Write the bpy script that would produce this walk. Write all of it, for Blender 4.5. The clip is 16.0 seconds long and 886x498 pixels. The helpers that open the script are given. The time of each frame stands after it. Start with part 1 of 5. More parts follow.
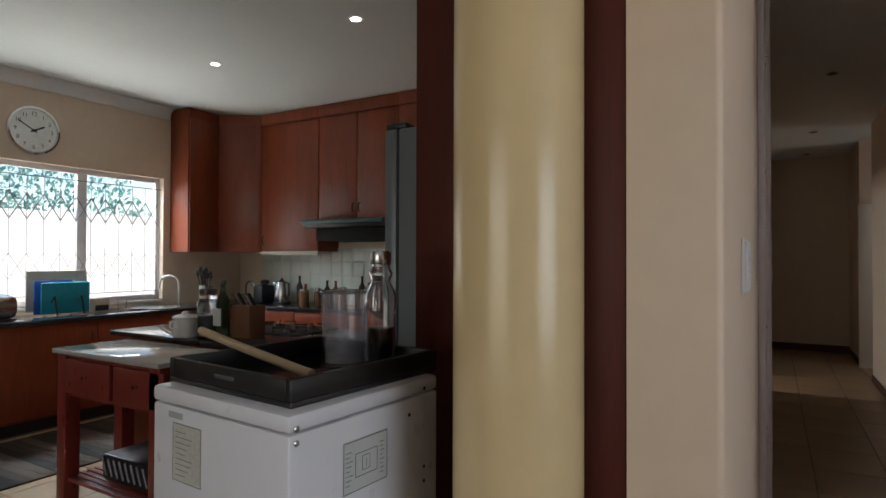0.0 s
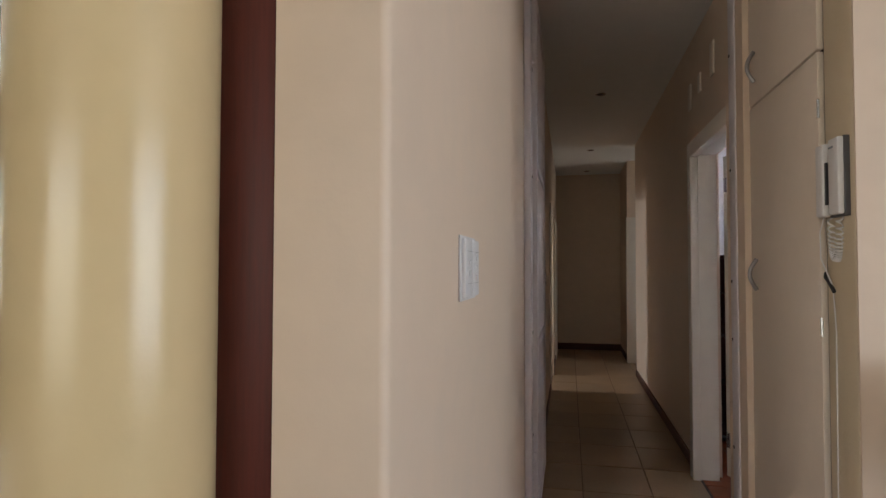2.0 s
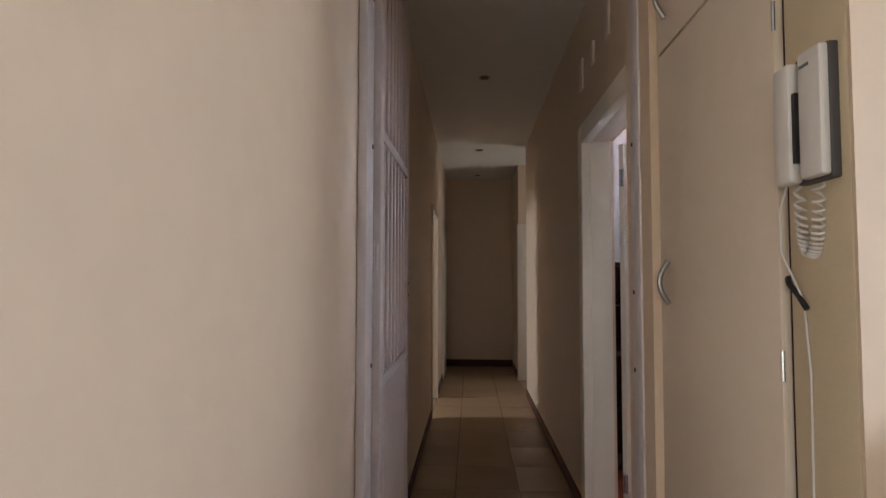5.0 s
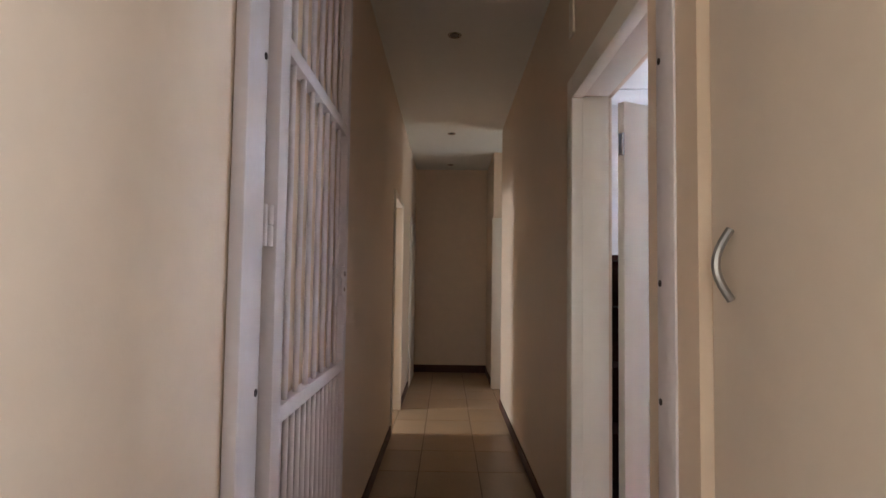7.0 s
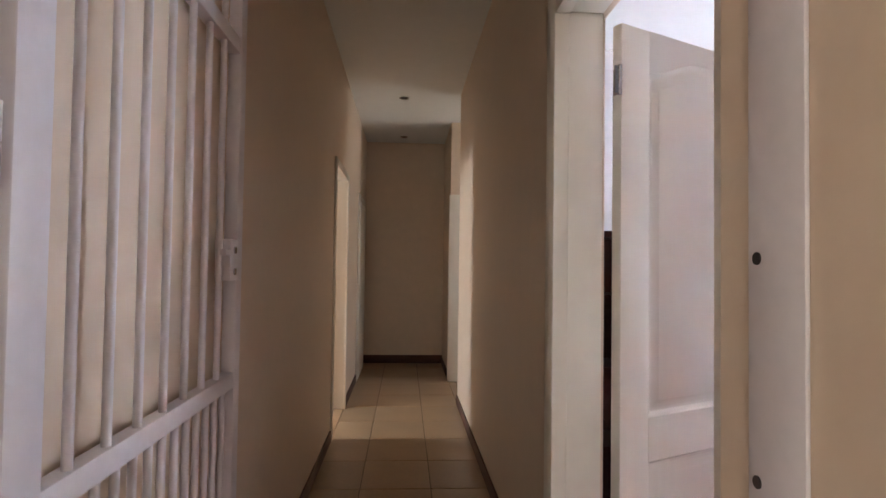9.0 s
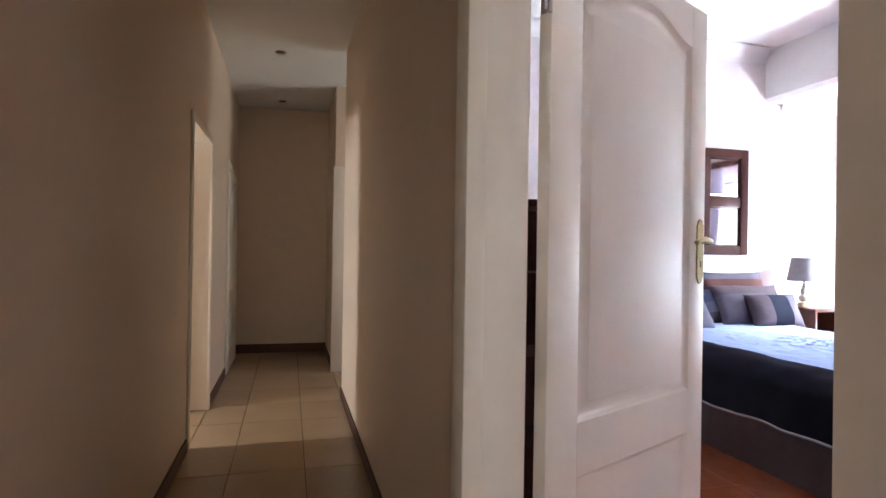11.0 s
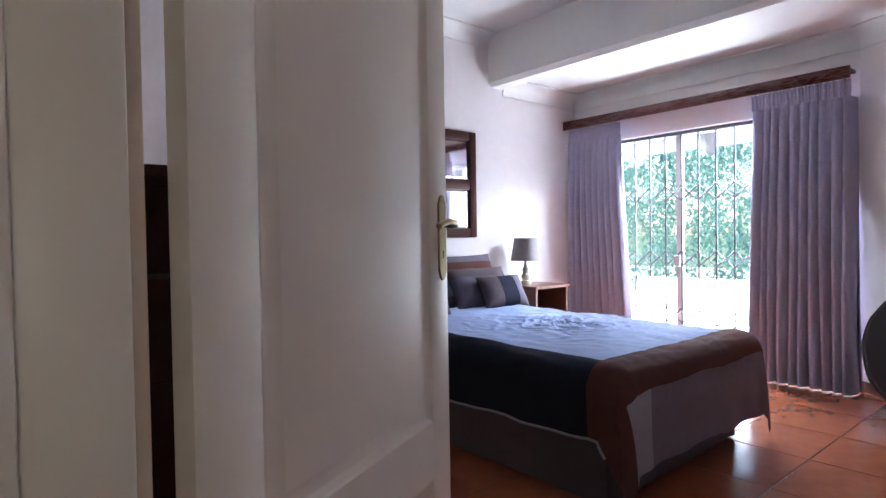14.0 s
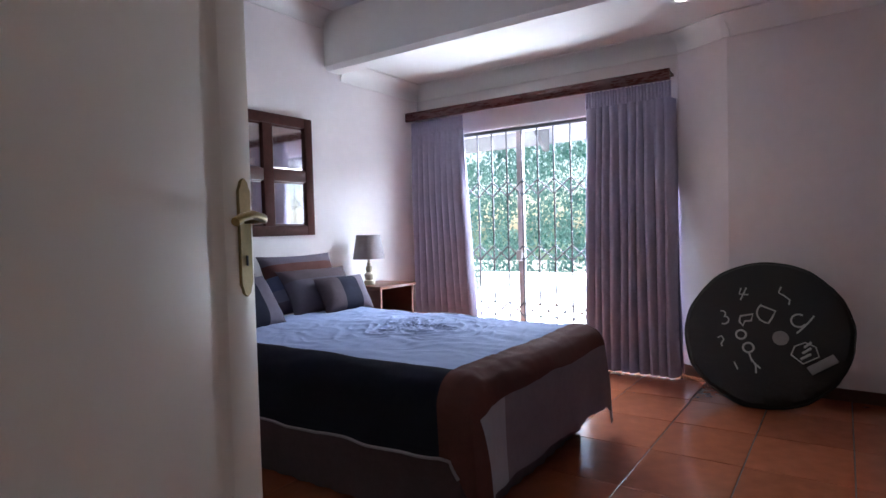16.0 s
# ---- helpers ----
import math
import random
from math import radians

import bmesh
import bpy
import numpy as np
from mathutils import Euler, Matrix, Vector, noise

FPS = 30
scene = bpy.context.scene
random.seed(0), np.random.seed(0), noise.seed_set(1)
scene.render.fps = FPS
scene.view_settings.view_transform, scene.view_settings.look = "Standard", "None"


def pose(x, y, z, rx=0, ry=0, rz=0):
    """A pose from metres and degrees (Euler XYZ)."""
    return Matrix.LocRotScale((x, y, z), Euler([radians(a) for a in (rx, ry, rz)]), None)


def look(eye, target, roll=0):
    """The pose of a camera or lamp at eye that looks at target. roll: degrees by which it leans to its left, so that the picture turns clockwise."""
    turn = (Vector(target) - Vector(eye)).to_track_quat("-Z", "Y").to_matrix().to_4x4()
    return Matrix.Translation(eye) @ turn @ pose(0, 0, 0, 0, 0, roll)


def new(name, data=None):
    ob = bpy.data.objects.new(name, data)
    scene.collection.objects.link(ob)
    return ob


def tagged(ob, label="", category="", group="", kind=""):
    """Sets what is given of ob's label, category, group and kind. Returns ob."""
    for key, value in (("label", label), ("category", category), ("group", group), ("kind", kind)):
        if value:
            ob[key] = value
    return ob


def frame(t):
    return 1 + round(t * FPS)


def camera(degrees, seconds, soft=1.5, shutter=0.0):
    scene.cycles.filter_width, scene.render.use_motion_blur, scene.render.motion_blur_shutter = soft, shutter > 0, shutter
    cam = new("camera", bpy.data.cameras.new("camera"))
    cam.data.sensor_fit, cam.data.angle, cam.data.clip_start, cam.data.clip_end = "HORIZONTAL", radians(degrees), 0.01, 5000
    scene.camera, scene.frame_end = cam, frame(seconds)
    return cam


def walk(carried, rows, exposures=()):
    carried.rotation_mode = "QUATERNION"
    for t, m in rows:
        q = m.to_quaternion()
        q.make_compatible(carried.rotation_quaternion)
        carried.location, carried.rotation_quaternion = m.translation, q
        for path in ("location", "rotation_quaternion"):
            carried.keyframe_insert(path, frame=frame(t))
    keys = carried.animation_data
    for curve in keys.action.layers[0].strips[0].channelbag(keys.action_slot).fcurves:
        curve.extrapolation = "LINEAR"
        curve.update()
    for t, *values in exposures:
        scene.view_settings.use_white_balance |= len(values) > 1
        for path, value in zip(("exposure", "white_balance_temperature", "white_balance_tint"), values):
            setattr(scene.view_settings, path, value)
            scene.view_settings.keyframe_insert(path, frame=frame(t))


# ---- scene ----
cam = camera(74.9, 16.0)
PATH = [
    (0, (0.067, 1.558, 1.406), (-0.925, 3.294, 1.436), 0.2),
    (0.5, (0.106, 1.626, 1.403), (-0.76, 3.428, 1.442), 0.2),
    (1, (0.134, 1.736, 1.401), (-0.585, 3.602, 1.449), 0.2),
    (1.5, (0.167, 1.839, 1.398), (-0.395, 3.757, 1.454), 0.2),
    (2, (0.217, 1.97, 1.39), (-0.21, 3.923, 1.452), 0.1),
    (2.5, (0.283, 2.127, 1.395), (-0.054, 4.097, 1.463), 0.2),
    (3, (0.336, 2.252, 1.39), (0.064, 4.232, 1.464), 0.1),
    (3.5, (0.358, 2.375, 1.38), (0.139, 4.361, 1.462), 0.3),
    (4, (0.354, 2.534, 1.382), (0.187, 4.525, 1.473), 0.2),
    (6.5, (0.466, 3.387, 1.333), (0.43, 5.383, 1.444), 0.6),
    (7, (0.471, 3.585, 1.323), (0.456, 5.582, 1.433), 0.8),
    (7.5, (0.488, 3.749, 1.309), (0.5, 5.747, 1.404), 0.9),
    (8, (0.502, 3.922, 1.312), (0.54, 5.92, 1.397), 1.0),
    (10.5, (0.581, 4.648, 1.285), (0.978, 6.608, 1.297), 0.7),
    (11, (0.601, 4.75, 1.269), (1.114, 6.683, 1.274), 0.9),
    (11.5, (0.656, 4.839, 1.262), (1.275, 6.74, 1.246), 0.6),
    (12, (0.688, 4.945, 1.264), (1.436, 6.8, 1.234), 0.3),
    (12.5, (0.746, 5.074, 1.27), (1.628, 6.868, 1.233), 0.0),
    (13, (0.803, 5.131, 1.276), (1.829, 6.847, 1.236), -0.3),
    (13.5, (0.909, 5.218, 1.285), (2.072, 6.844, 1.243), -0.8),
    (14, (1.007, 5.304, 1.283), (2.292, 6.835, 1.24), -0.9),
    (14.5, (1.08, 5.357, 1.286), (2.49, 6.775, 1.237), -1.0),
    (15, (1.136, 5.384, 1.283), (2.64, 6.701, 1.227), -1.1),
    (15.5, (1.22, 5.493, 1.272), (2.806, 6.71, 1.214), -1.6),
    (16, (1.303, 5.543, 1.285), (2.945, 6.682, 1.218), -1.6),
]
EXPOSURES = [(0.0, 0.75), (1.0, 1.2), (2.5, 1.4), (3.0, 1.4), (4.0, 1.5), (7.0, 2.3), (8.0, 2.42), (10.5, 2.65), (11.5, 2.15), (12.5, 1.75), (13.5, 1.4), (15.0, 0.95), (16.0, 0.7)]
walk(cam, [(t, look(eye, target, roll)) for t, eye, target, roll in PATH], EXPOSURES)

# ---- world and large lights ----
world = bpy.data.worlds.new("world")
scene.world = world
world.use_nodes = True
sky = world.node_tree.nodes.new("ShaderNodeTexSky")
sky.sky_type, sky.sun_disc = "NISHITA", False
sky.sun_elevation, sky.sun_rotation = radians(58), radians(21)
world.node_tree.links.new(sky.outputs[0], world.node_tree.nodes["Background"].inputs[0])
world.node_tree.nodes["Background"].inputs[1].default_value = 0.15

sun = new("sun", bpy.data.lights.new("sun", "SUN"))
sun.data.energy, sun.data.angle, sun.data.color = 5.0, radians(0.5), (1.0, 0.95, 0.88)
sun.matrix_world = look((3.5, 14.7, 17.2), (0.0, 5.7, 1.7))


def window_light(name, at, toward, width, height, watts, color=(0.9, 0.95, 1.0)):
    """Area lamp that stands in for sky or bounced light at a window's opening."""
    ob = new(name, bpy.data.lights.new(name, "AREA"))
    ob.data.shape, ob.data.size, ob.data.size_y = "RECTANGLE", width, height
    ob.data.energy, ob.data.color = watts, color
    ob.matrix_world = look(at, toward)
    return ob


window_light("sky_bedroom", (7.0, 7.85, 2.57), (4.2, 7.85, 0.45), 2.2, 0.4, 330, (0.70, 0.82, 1.0))
# added lamp for light off the sunlit paving; also makes the floor glare
window_light("patio_bounce_bedroom", (7.0, 7.85, 0.52), (4.6, 7.6, 1.7), 2.2, 0.6, 40, (0.72, 0.83, 1.0))
window_light("sky_kitchen", (-6.05, 4.2, 2.52), (-3.0, 4.2, 0.6), 2.6, 0.5, 70, (0.82, 0.93, 1.0))
# added lamp for light off the sunlit yard, mostly onto the ceiling
window_light("yard_bounce_kitchen", (-6.05, 4.2, 0.72), (-3.6, 4.2, 2.2), 2.6, 0.4, 15, (0.9, 1.0, 0.94))
window_light("sky_living_east", (4.9, 1.1, 1.5), (0.0, 3.6, 1.2), 3.0, 1.8, 37, (0.78, 0.86, 1.0))
# added fill behind the camera, tuned to brighten the column and corridor
window_light("fill_living_south", (-1.2, -2.0, 1.45), (0.9, 5.0, 1.2), 2.6, 1.7, 18, (1.0, 0.90, 0.79))
window_light("sky_side_room", (-2.95, 8.55, 1.6), (0.6, 9.3, 0.4), 0.8, 1.1, 16, (0.84, 0.92, 1.0))
window_light("sky_bathroom", (2.9, 10.4, 2.1), (1.0, 10.4, 0.0), 0.8, 0.5, 2.2)

# ---- materials ----
MATS = {}


def mat(name, color, rough=0.6, metal=0.0, spread=0.12, scale=6.0, bump=0.0, bump_scale=60.0, spec=0.5, stretch=(1, 1, 1), island=0.0, coat=0.0, rvar=0.08):
    """A surface with variation at two scales, fine relief and uneven gloss."""
    if name in MATS:
        return MATS[name]
    m = bpy.data.materials.new(name)
    m.use_nodes = True
    t = m.node_tree
    n, link = t.nodes, t.links.new
    b = n["Principled BSDF"]
    b.inputs["Metallic"].default_value = metal
    b.inputs["Specular IOR Level"].default_value = spec
    b.inputs["Coat Weight"].default_value = coat
    co = n.new("ShaderNodeTexCoord")
    mp = n.new("ShaderNodeMapping")
    mp.inputs["Scale"].default_value = stretch
    link(co.outputs["Object"], mp.inputs[0])
    big, fine = n.new("ShaderNodeTexNoise"), n.new("ShaderNodeTexNoise")
    big.inputs["Scale"].default_value, fine.inputs["Scale"].default_value = scale * 0.25, scale * 4
    big.inputs["Detail"].default_value, fine.inputs["Detail"].default_value = 3, 5
    mix = n.new("ShaderNodeMath")
    mix.operation = "ADD"
    for node in (big, fine):
        link(mp.outputs[0], node.inputs["Vector"])
    link(big.outputs[0], mix.inputs[0])
    link(fine.outputs[0], mix.inputs[1])
    half = n.new("ShaderNodeMath")
    half.operation, half.inputs[1].default_value = "MULTIPLY", 0.5
    link(mix.outputs[0], half.inputs[0])
    value = half.outputs[0]
    if island:
        info = n.new("ShaderNodeObjectInfo")
        ad = n.new("ShaderNodeMath")
        ad.operation, ad.inputs[1].default_value = "MULTIPLY_ADD", island
        link(info.outputs["Random"], ad.inputs[0])
        link(value, ad.inputs[2])
        sub = n.new("ShaderNodeMath")
        sub.operation, sub.inputs[1].default_value = "SUBTRACT", island * 0.5
        link(ad.outputs[0], sub.inputs[0])
        value = sub.outputs[0]
    ramp = n.new("ShaderNodeValToRGB")
    lo = [c * (1 - spread) for c in color]
    hi = [min(1.0, c * (1 + spread)) for c in color]
    ramp.color_ramp.elements[0].position, ramp.color_ramp.elements[0].color = 0.3, (*lo, 1)
    ramp.color_ramp.elements[1].position, ramp.color_ramp.elements[1].color = 0.7, (*hi, 1)
    link(value, ramp.inputs[0])
    link(ramp.outputs[0], b.inputs["Base Color"])
    rr = n.new("ShaderNodeMapRange")
    rr.inputs["To Min"].default_value, rr.inputs["To Max"].default_value = max(0.02, rough - rvar), min(1, rough + rvar)
    link(fine.outputs[0], rr.inputs[0])
    link(rr.outputs[0], b.inputs["Roughness"])
    if bump:
        bn, bp = n.new("ShaderNodeTexNoise"), n.new("ShaderNodeBump")
        bn.inputs["Scale"].default_value, bn.inputs["Detail"].default_value = bump_scale, 4
        link(mp.outputs[0], bn.inputs["Vector"])
        link(bn.outputs[0], bp.inputs["Height"])
        bp.inputs["Strength"].default_value, bp.inputs["Distance"].default_value = bump, 0.01
        link(bp.outputs[0], b.inputs["Normal"])
    MATS[name] = m
    return m


def glass(name, color=(1, 1, 1), rough=0.02, ior=1.45, thin=False):
    if name in MATS:
        return MATS[name]
    m = bpy.data.materials.new(name)
    m.use_nodes = True
    b = m.node_tree.nodes["Principled BSDF"]
    b.inputs["Base Color"].default_value = (*color, 1)
    b.inputs["Roughness"].default_value = rough
    b.inputs["IOR"].default_value = 1.02 if thin else ior
    b.inputs["Transmission Weight"].default_value = 1.0
    MATS[name] = m
    return m


def glow(name, color, strength):
    if name in MATS:
        return MATS[name]
    m = bpy.data.materials.new(name)
    m.use_nodes = True
    b = m.node_tree.nodes["Principled BSDF"]
    b.inputs["Base Color"].default_value = (*color, 1)
    b.inputs["Emission Color"].default_value = (*color, 1)
    b.inputs["Emission Strength"].default_value = strength
    MATS[name] = m
    return m


WALL = mat("cream wall paint", (0.70, 0.55, 0.42), 0.5, spread=0.05, scale=3, bump=0.05, bump_scale=70)
WALL_BED = mat("off-white wall paint", (0.74, 0.69, 0.69), 0.55, spread=0.04, scale=3, bump=0.05, bump_scale=70)
COLUMN = mat("glossy cream enamel", (0.68, 0.52, 0.29), 0.22, spread=0.05, scale=3, bump=0.05, bump_scale=40)
CEIL = mat("white ceiling paint", (0.78, 0.77, 0.75), 0.7, spread=0.03, scale=3, bump=0.08, bump_scale=60)
WHITE = mat("white gloss paint", (0.78, 0.71, 0.62), 0.35, spread=0.03, scale=4, bump=0.01, bump_scale=30)
DOORWHITE = mat("white door enamel", (0.84, 0.77, 0.67), 0.45, spread=0.02, scale=3, bump=0.02, bump_scale=90, rvar=0.03, spec=0.2, stretch=(1, 1, 0.15))
STEELWHITE = mat("white painted steel", (0.70, 0.64, 0.65), 0.4, spread=0.05, scale=10)
SKIRT = mat("dark brown skirting tile", (0.095, 0.042, 0.03), 0.5, spread=0.25, scale=9, spec=0.25)
REDWOOD = mat("dark mahogany timber", (0.075, 0.012, 0.007), 0.5, spread=0.3, scale=5, bump=0.05, stretch=(9, 9, 0.6), spec=0.3)
CABINET = mat("cherry cabinet veneer", (0.20, 0.04, 0.015), 0.32, spread=0.35, scale=4, bump=0.04, stretch=(7, 7, 0.5))
TILE = mat("beige floor tile", (0.36, 0.24, 0.14), 0.32, spread=0.16, scale=9, bump=0.06, bump_scale=14, island=0.25)
GROUT = mat("dark grout", (0.12, 0.085, 0.06), 0.85, spread=0.2, scale=30)
TERRA = mat("glazed terracotta tile", (0.28, 0.082, 0.0385), 0.17, spread=0.22, scale=2.5, rvar=0.015, island=0.25, coat=0.12)
GROUTRED = mat("grey grout", (0.08, 0.05, 0.04), 0.7, spread=0.2, scale=30)
GRANITE = mat("black granite", (0.025, 0.025, 0.03), 0.1, spread=0.6, scale=60)
BLACK = mat("black plastic", (0.018, 0.018, 0.02), 0.35, spread=0.2, scale=20)
STEEL = mat("brushed steel", (0.55, 0.55, 0.56), 0.25, metal=1, spread=0.06, scale=30)
CHROME = mat("chrome", (0.75, 0.75, 0.76), 0.08, metal=1, spread=0.03, scale=10)
BRASS = mat("aged brass", (0.34, 0.25, 0.10), 0.32, metal=1, spread=0.2, scale=30)
# near-black colour in place of the shade inside holes and the cupboard joint
HOLE_SHADE = mat("near-black shade of holes and joint", (0.03, 0.02, 0.02), 0.7)
ENAMEL = mat("white appliance enamel", (0.70, 0.70, 0.74), 0.3, spread=0.03, scale=5)
FRIDGE = mat("dark grey appliance steel", (0.15, 0.17, 0.19), 0.4, metal=0.15, spread=0.05, scale=3)
PAPER = mat("printed paper label", (0.55, 0.56, 0.55), 0.6, spread=0.06, scale=20)
INK = mat("grey ink", (0.16, 0.17, 0.19), 0.7)
PLASTIC = mat("white plastic", (0.72, 0.70, 0.69), 0.35, spread=0.03, scale=10)
PANE = glass("window glass", thin=True)
CLEAR = glass("clear glass")
CLEARPLASTIC = glass("clear acrylic", (0.94, 0.94, 0.99), 0.03, 1.12)
CLEARPLASTIC.node_tree.nodes["Principled BSDF"].inputs["Transmission Weight"].default_value = 0.95
CLEARPLASTIC.node_tree.nodes["Principled BSDF"].inputs["Coat Weight"].default_value = 0.8
CLEARPLASTIC.node_tree.nodes["Principled BSDF"].inputs["Coat Roughness"].default_value = 0.08
MATTEBLACK = mat("matt black steel", (0.012, 0.012, 0.013), 0.7, spec=0.15)

# ---- mesh helpers ----


def box(bm, x0, x1, y0, y1, z0, z1, bevel=0.0, m=None):
    vs = [bm.verts.new(v) for v in ((x0, y0, z0), (x1, y0, z0), (x1, y1, z0), (x0, y1, z0), (x0, y0, z1), (x1, y0, z1), (x1, y1, z1), (x0, y1, z1))]
    fs = [bm.faces.new([vs[i] for i in q]) for q in ((3, 2, 1, 0), (4, 5, 6, 7), (0, 1, 5, 4), (1, 2, 6, 5), (2, 3, 7, 6), (3, 0, 4, 7))]
    if bevel:
        es = {e for f in fs for e in f.edges}
        out = bmesh.ops.bevel(bm, geom=list(es), offset=bevel, segments=2, affect="EDGES", profile=0.5)
        vs = list({v for f in out["faces"] for v in f.verts} | {v for v in vs if v.is_valid})
    if m is not None:
        bmesh.ops.transform(bm, matrix=m, verts=vs)
    return bm


def lathe(bm, profile, segs=24, at=(0, 0, 0)):
    """Turns (radius, height) pairs round the upright axis."""
    rings = []
    for r, z in profile:
        rings.append([bm.verts.new((at[0] + r * math.cos(a), at[1] + r * math.sin(a), at[2] + z)) for a in [2 * math.pi * i / segs for i in range(segs)]])
    for a, b in zip(rings, rings[1:]):
        for i in range(segs):
            bm.faces.new((a[i], a[(i + 1) % segs], b[(i + 1) % segs], b[i]))
    bm.faces.new(rings[0][::-1])
    bm.faces.new(rings[-1])
    return bm


def tube(bm, pts, r, segs=8, closed=False, flat=1.0):
    """A round bar along points."""
    pts = [Vector(p) for p in pts]
    rings, u = [], None
    for i, p in enumerate(pts):
        a = pts[(i - 1) % len(pts)] if (closed or i) else p
        b = pts[(i + 1) % len(pts)] if (closed or i < len(pts) - 1) else p
        d = (b - a).normalized()
        if u is None:
            u = d.cross(Vector((0, 0, 1)))
            if u.length < 0.3:
                u = d.cross(Vector((1, 0, 0)))
        u = u - d * u.dot(d)
        u.normalize()
        w = d.cross(u)
        rings.append([bm.verts.new(p + r * (math.cos(t) * u + flat * math.sin(t) * w)) for t in [2 * math.pi * k / segs for k in range(segs)]])
    pairs = list(zip(rings, rings[1:])) + ([(rings[-1], rings[0])] if closed else [])
    for a, b in pairs:
        for k in range(segs):
            bm.faces.new((a[k], a[(k + 1) % segs], b[(k + 1) % segs], b[k]))
    if not closed:
        bm.faces.new(rings[0][::-1])
        bm.faces.new(rings[-1])
    return bm


def prism(bm, outline, lo, hi, axis="z"):
    """An outline of 2D points pulled out along an axis."""
    def put(p, h):
        return {"z": (p[0], p[1], h), "y": (p[0], h, p[1]), "x": (h, p[0], p[1])}[axis]
    a, b = [bm.verts.new(put(p, lo)) for p in outline], [bm.verts.new(put(p, hi)) for p in outline]
    bm.faces.new(a[::-1])
    bm.faces.new(b)
    for i in range(len(a)):
        j = (i + 1) % len(a)
        bm.faces.new((a[i], a[j], b[j], b[i]))
    return bm


def finish(name, bm, material, smooth=False):
    bmesh.ops.recalc_face_normals(bm, faces=bm.faces)
    me = bpy.data.meshes.new(name)
    bm.to_mesh(me)
    bm.free()
    for m in material if isinstance(material, (list, tuple)) else [material]:
        me.materials.append(m)
    if smooth:
        for p in me.polygons:
            p.use_smooth = True
        me.set_sharp_from_angle(angle=radians(40))
    return me


def part(name, bm, material, parent, label="", smooth=True, at=None):
    ob = new(name, finish(name, bm, material, smooth))
    ob.parent = parent
    if at is not None:
        ob.matrix_basis = at
    return tagged(ob, label=label) if label else ob


def thing(name, label, category, at=None, group=""):
    ob = new(name)
    ob.empty_display_size = 0.1
    ob.matrix_basis = at or Matrix()
    return tagged(ob, label, category, group)


def solo(name, bm, material, label, category, smooth=True, at=None, kind="", group=""):
    ob = new(name, finish(name, bm, material, smooth))
    if at is not None:
        ob.matrix_basis = at
    return tagged(ob, label, category, group, kind)


def structure(name, boxes, material, label, category):
    bm = bmesh.new()
    for b in boxes:
        box(bm, *b)
    return solo(name, bm, material, label, category, smooth=False, kind="structure")


B = bmesh.new


def bx(*a, bevel=0.0):
    return box(bmesh.new(), *a, bevel=bevel)

# ---- structure ----
H, HK = 2.96, 3.0        # corridor and kitchen ceilings
HB, HL = 3.28, 2.86      # bedroom's high and low ceilings
bm = B()
arc_end = [(-0.022 + 0.014 * math.sin(a), 2.689 - 0.014 * math.cos(a)) for a in [math.pi / 2 * k / 6 for k in range(7)]]
prism(bm, [(-0.16, 8.64), (-0.16, 2.802), (-0.177, 2.802), (-0.177, 2.691)] + arc_end + [(0.0, 2.80), (0.0, 8.64)], 0, 3.0, "z")
box(bm, -0.16, 0, 8.64, 9.57, 2.1, 3.0)
box(bm, -0.16, 0, 9.57, 12.2, 0, 3.0)
solo("wall_corridor_west", bm, WALL, "cream painted corridor wall with a doorway", "wall", kind="structure")
structure("wall_corridor_east", [
    (0.974, 1.018, 4.745, 4.80, 0, 2.955), (0.974, 1.049, 4.80, 5.03, 0, 2.955), (1.05, 1.2, 4.86, 5.07, 0, 3.3), (1.05, 1.2, 5.07, 6.15, 2.155, 3.3), (1.05, 1.2, 6.15, 9.76, 0, 3.3), (1.05, 1.2, 10.86, 12.2, 0, 3.0)], WALL,
    "cream painted corridor wall with two openings", "wall")
structure("wall_corridor_end", [(-0.16, 1.2, 12.05, 12.2, 0, 3.0)], WALL, "cream painted wall at the corridor's end", "wall")
structure("wall_living_north", [(1.1, 5.0, 3.82, 4.02, 0, 3.0), (1.2, 5.0, 4.02, 4.298, 0, 3.0)], WALL, "cream painted living room wall", "wall")
# out of view; the opening is placed to suit the added south fill
structure("wall_living_south", [(-5.75, -2.55, -2.2, -2.05, 0, 3), (0.15, 5.0, -2.2, -2.05, 0, 3), (-2.55, 0.15, -2.2, -2.05, 0, 0.55), (-2.55, 0.15, -2.2, -2.05, 2.35, 3)], WALL, "unseen cream painted living room wall with a window opening", "wall")
structure("wall_living_far_east", [(5.0, 5.15, -2.2, -0.45, 0, 3), (5.0, 5.15, 2.65, 4.3, 0, 3), (5.0, 5.15, -0.45, 2.65, 0, 0.55), (5.0, 5.15, -0.45, 2.65, 2.45, 3)], WALL, "unseen cream painted living room wall with a window opening", "wall")
structure("wall_kitchen_west", [(-5.75, -5.6, -2.2, 3.0, 0, 3), (-5.75, -5.6, 5.44, 6.63, 0, 3), (-5.75, -5.6, 3.0, 5.44, 0, 0.96), (-5.75, -5.6, 3.0, 5.44, 2.24, 3)], WALL, "cream painted kitchen wall with a window opening", "wall")
structure("wall_kitchen_north", [(-5.75, -0.16, 6.48, 6.63, 0, 3.0)], WALL, "cream painted kitchen wall", "wall")
structure("wall_bedroom_north", [(1.2, 6.65, 9.45, 9.6, 0, 3.3)], WALL_BED, "off-white bedroom wall behind the bed", "wall")
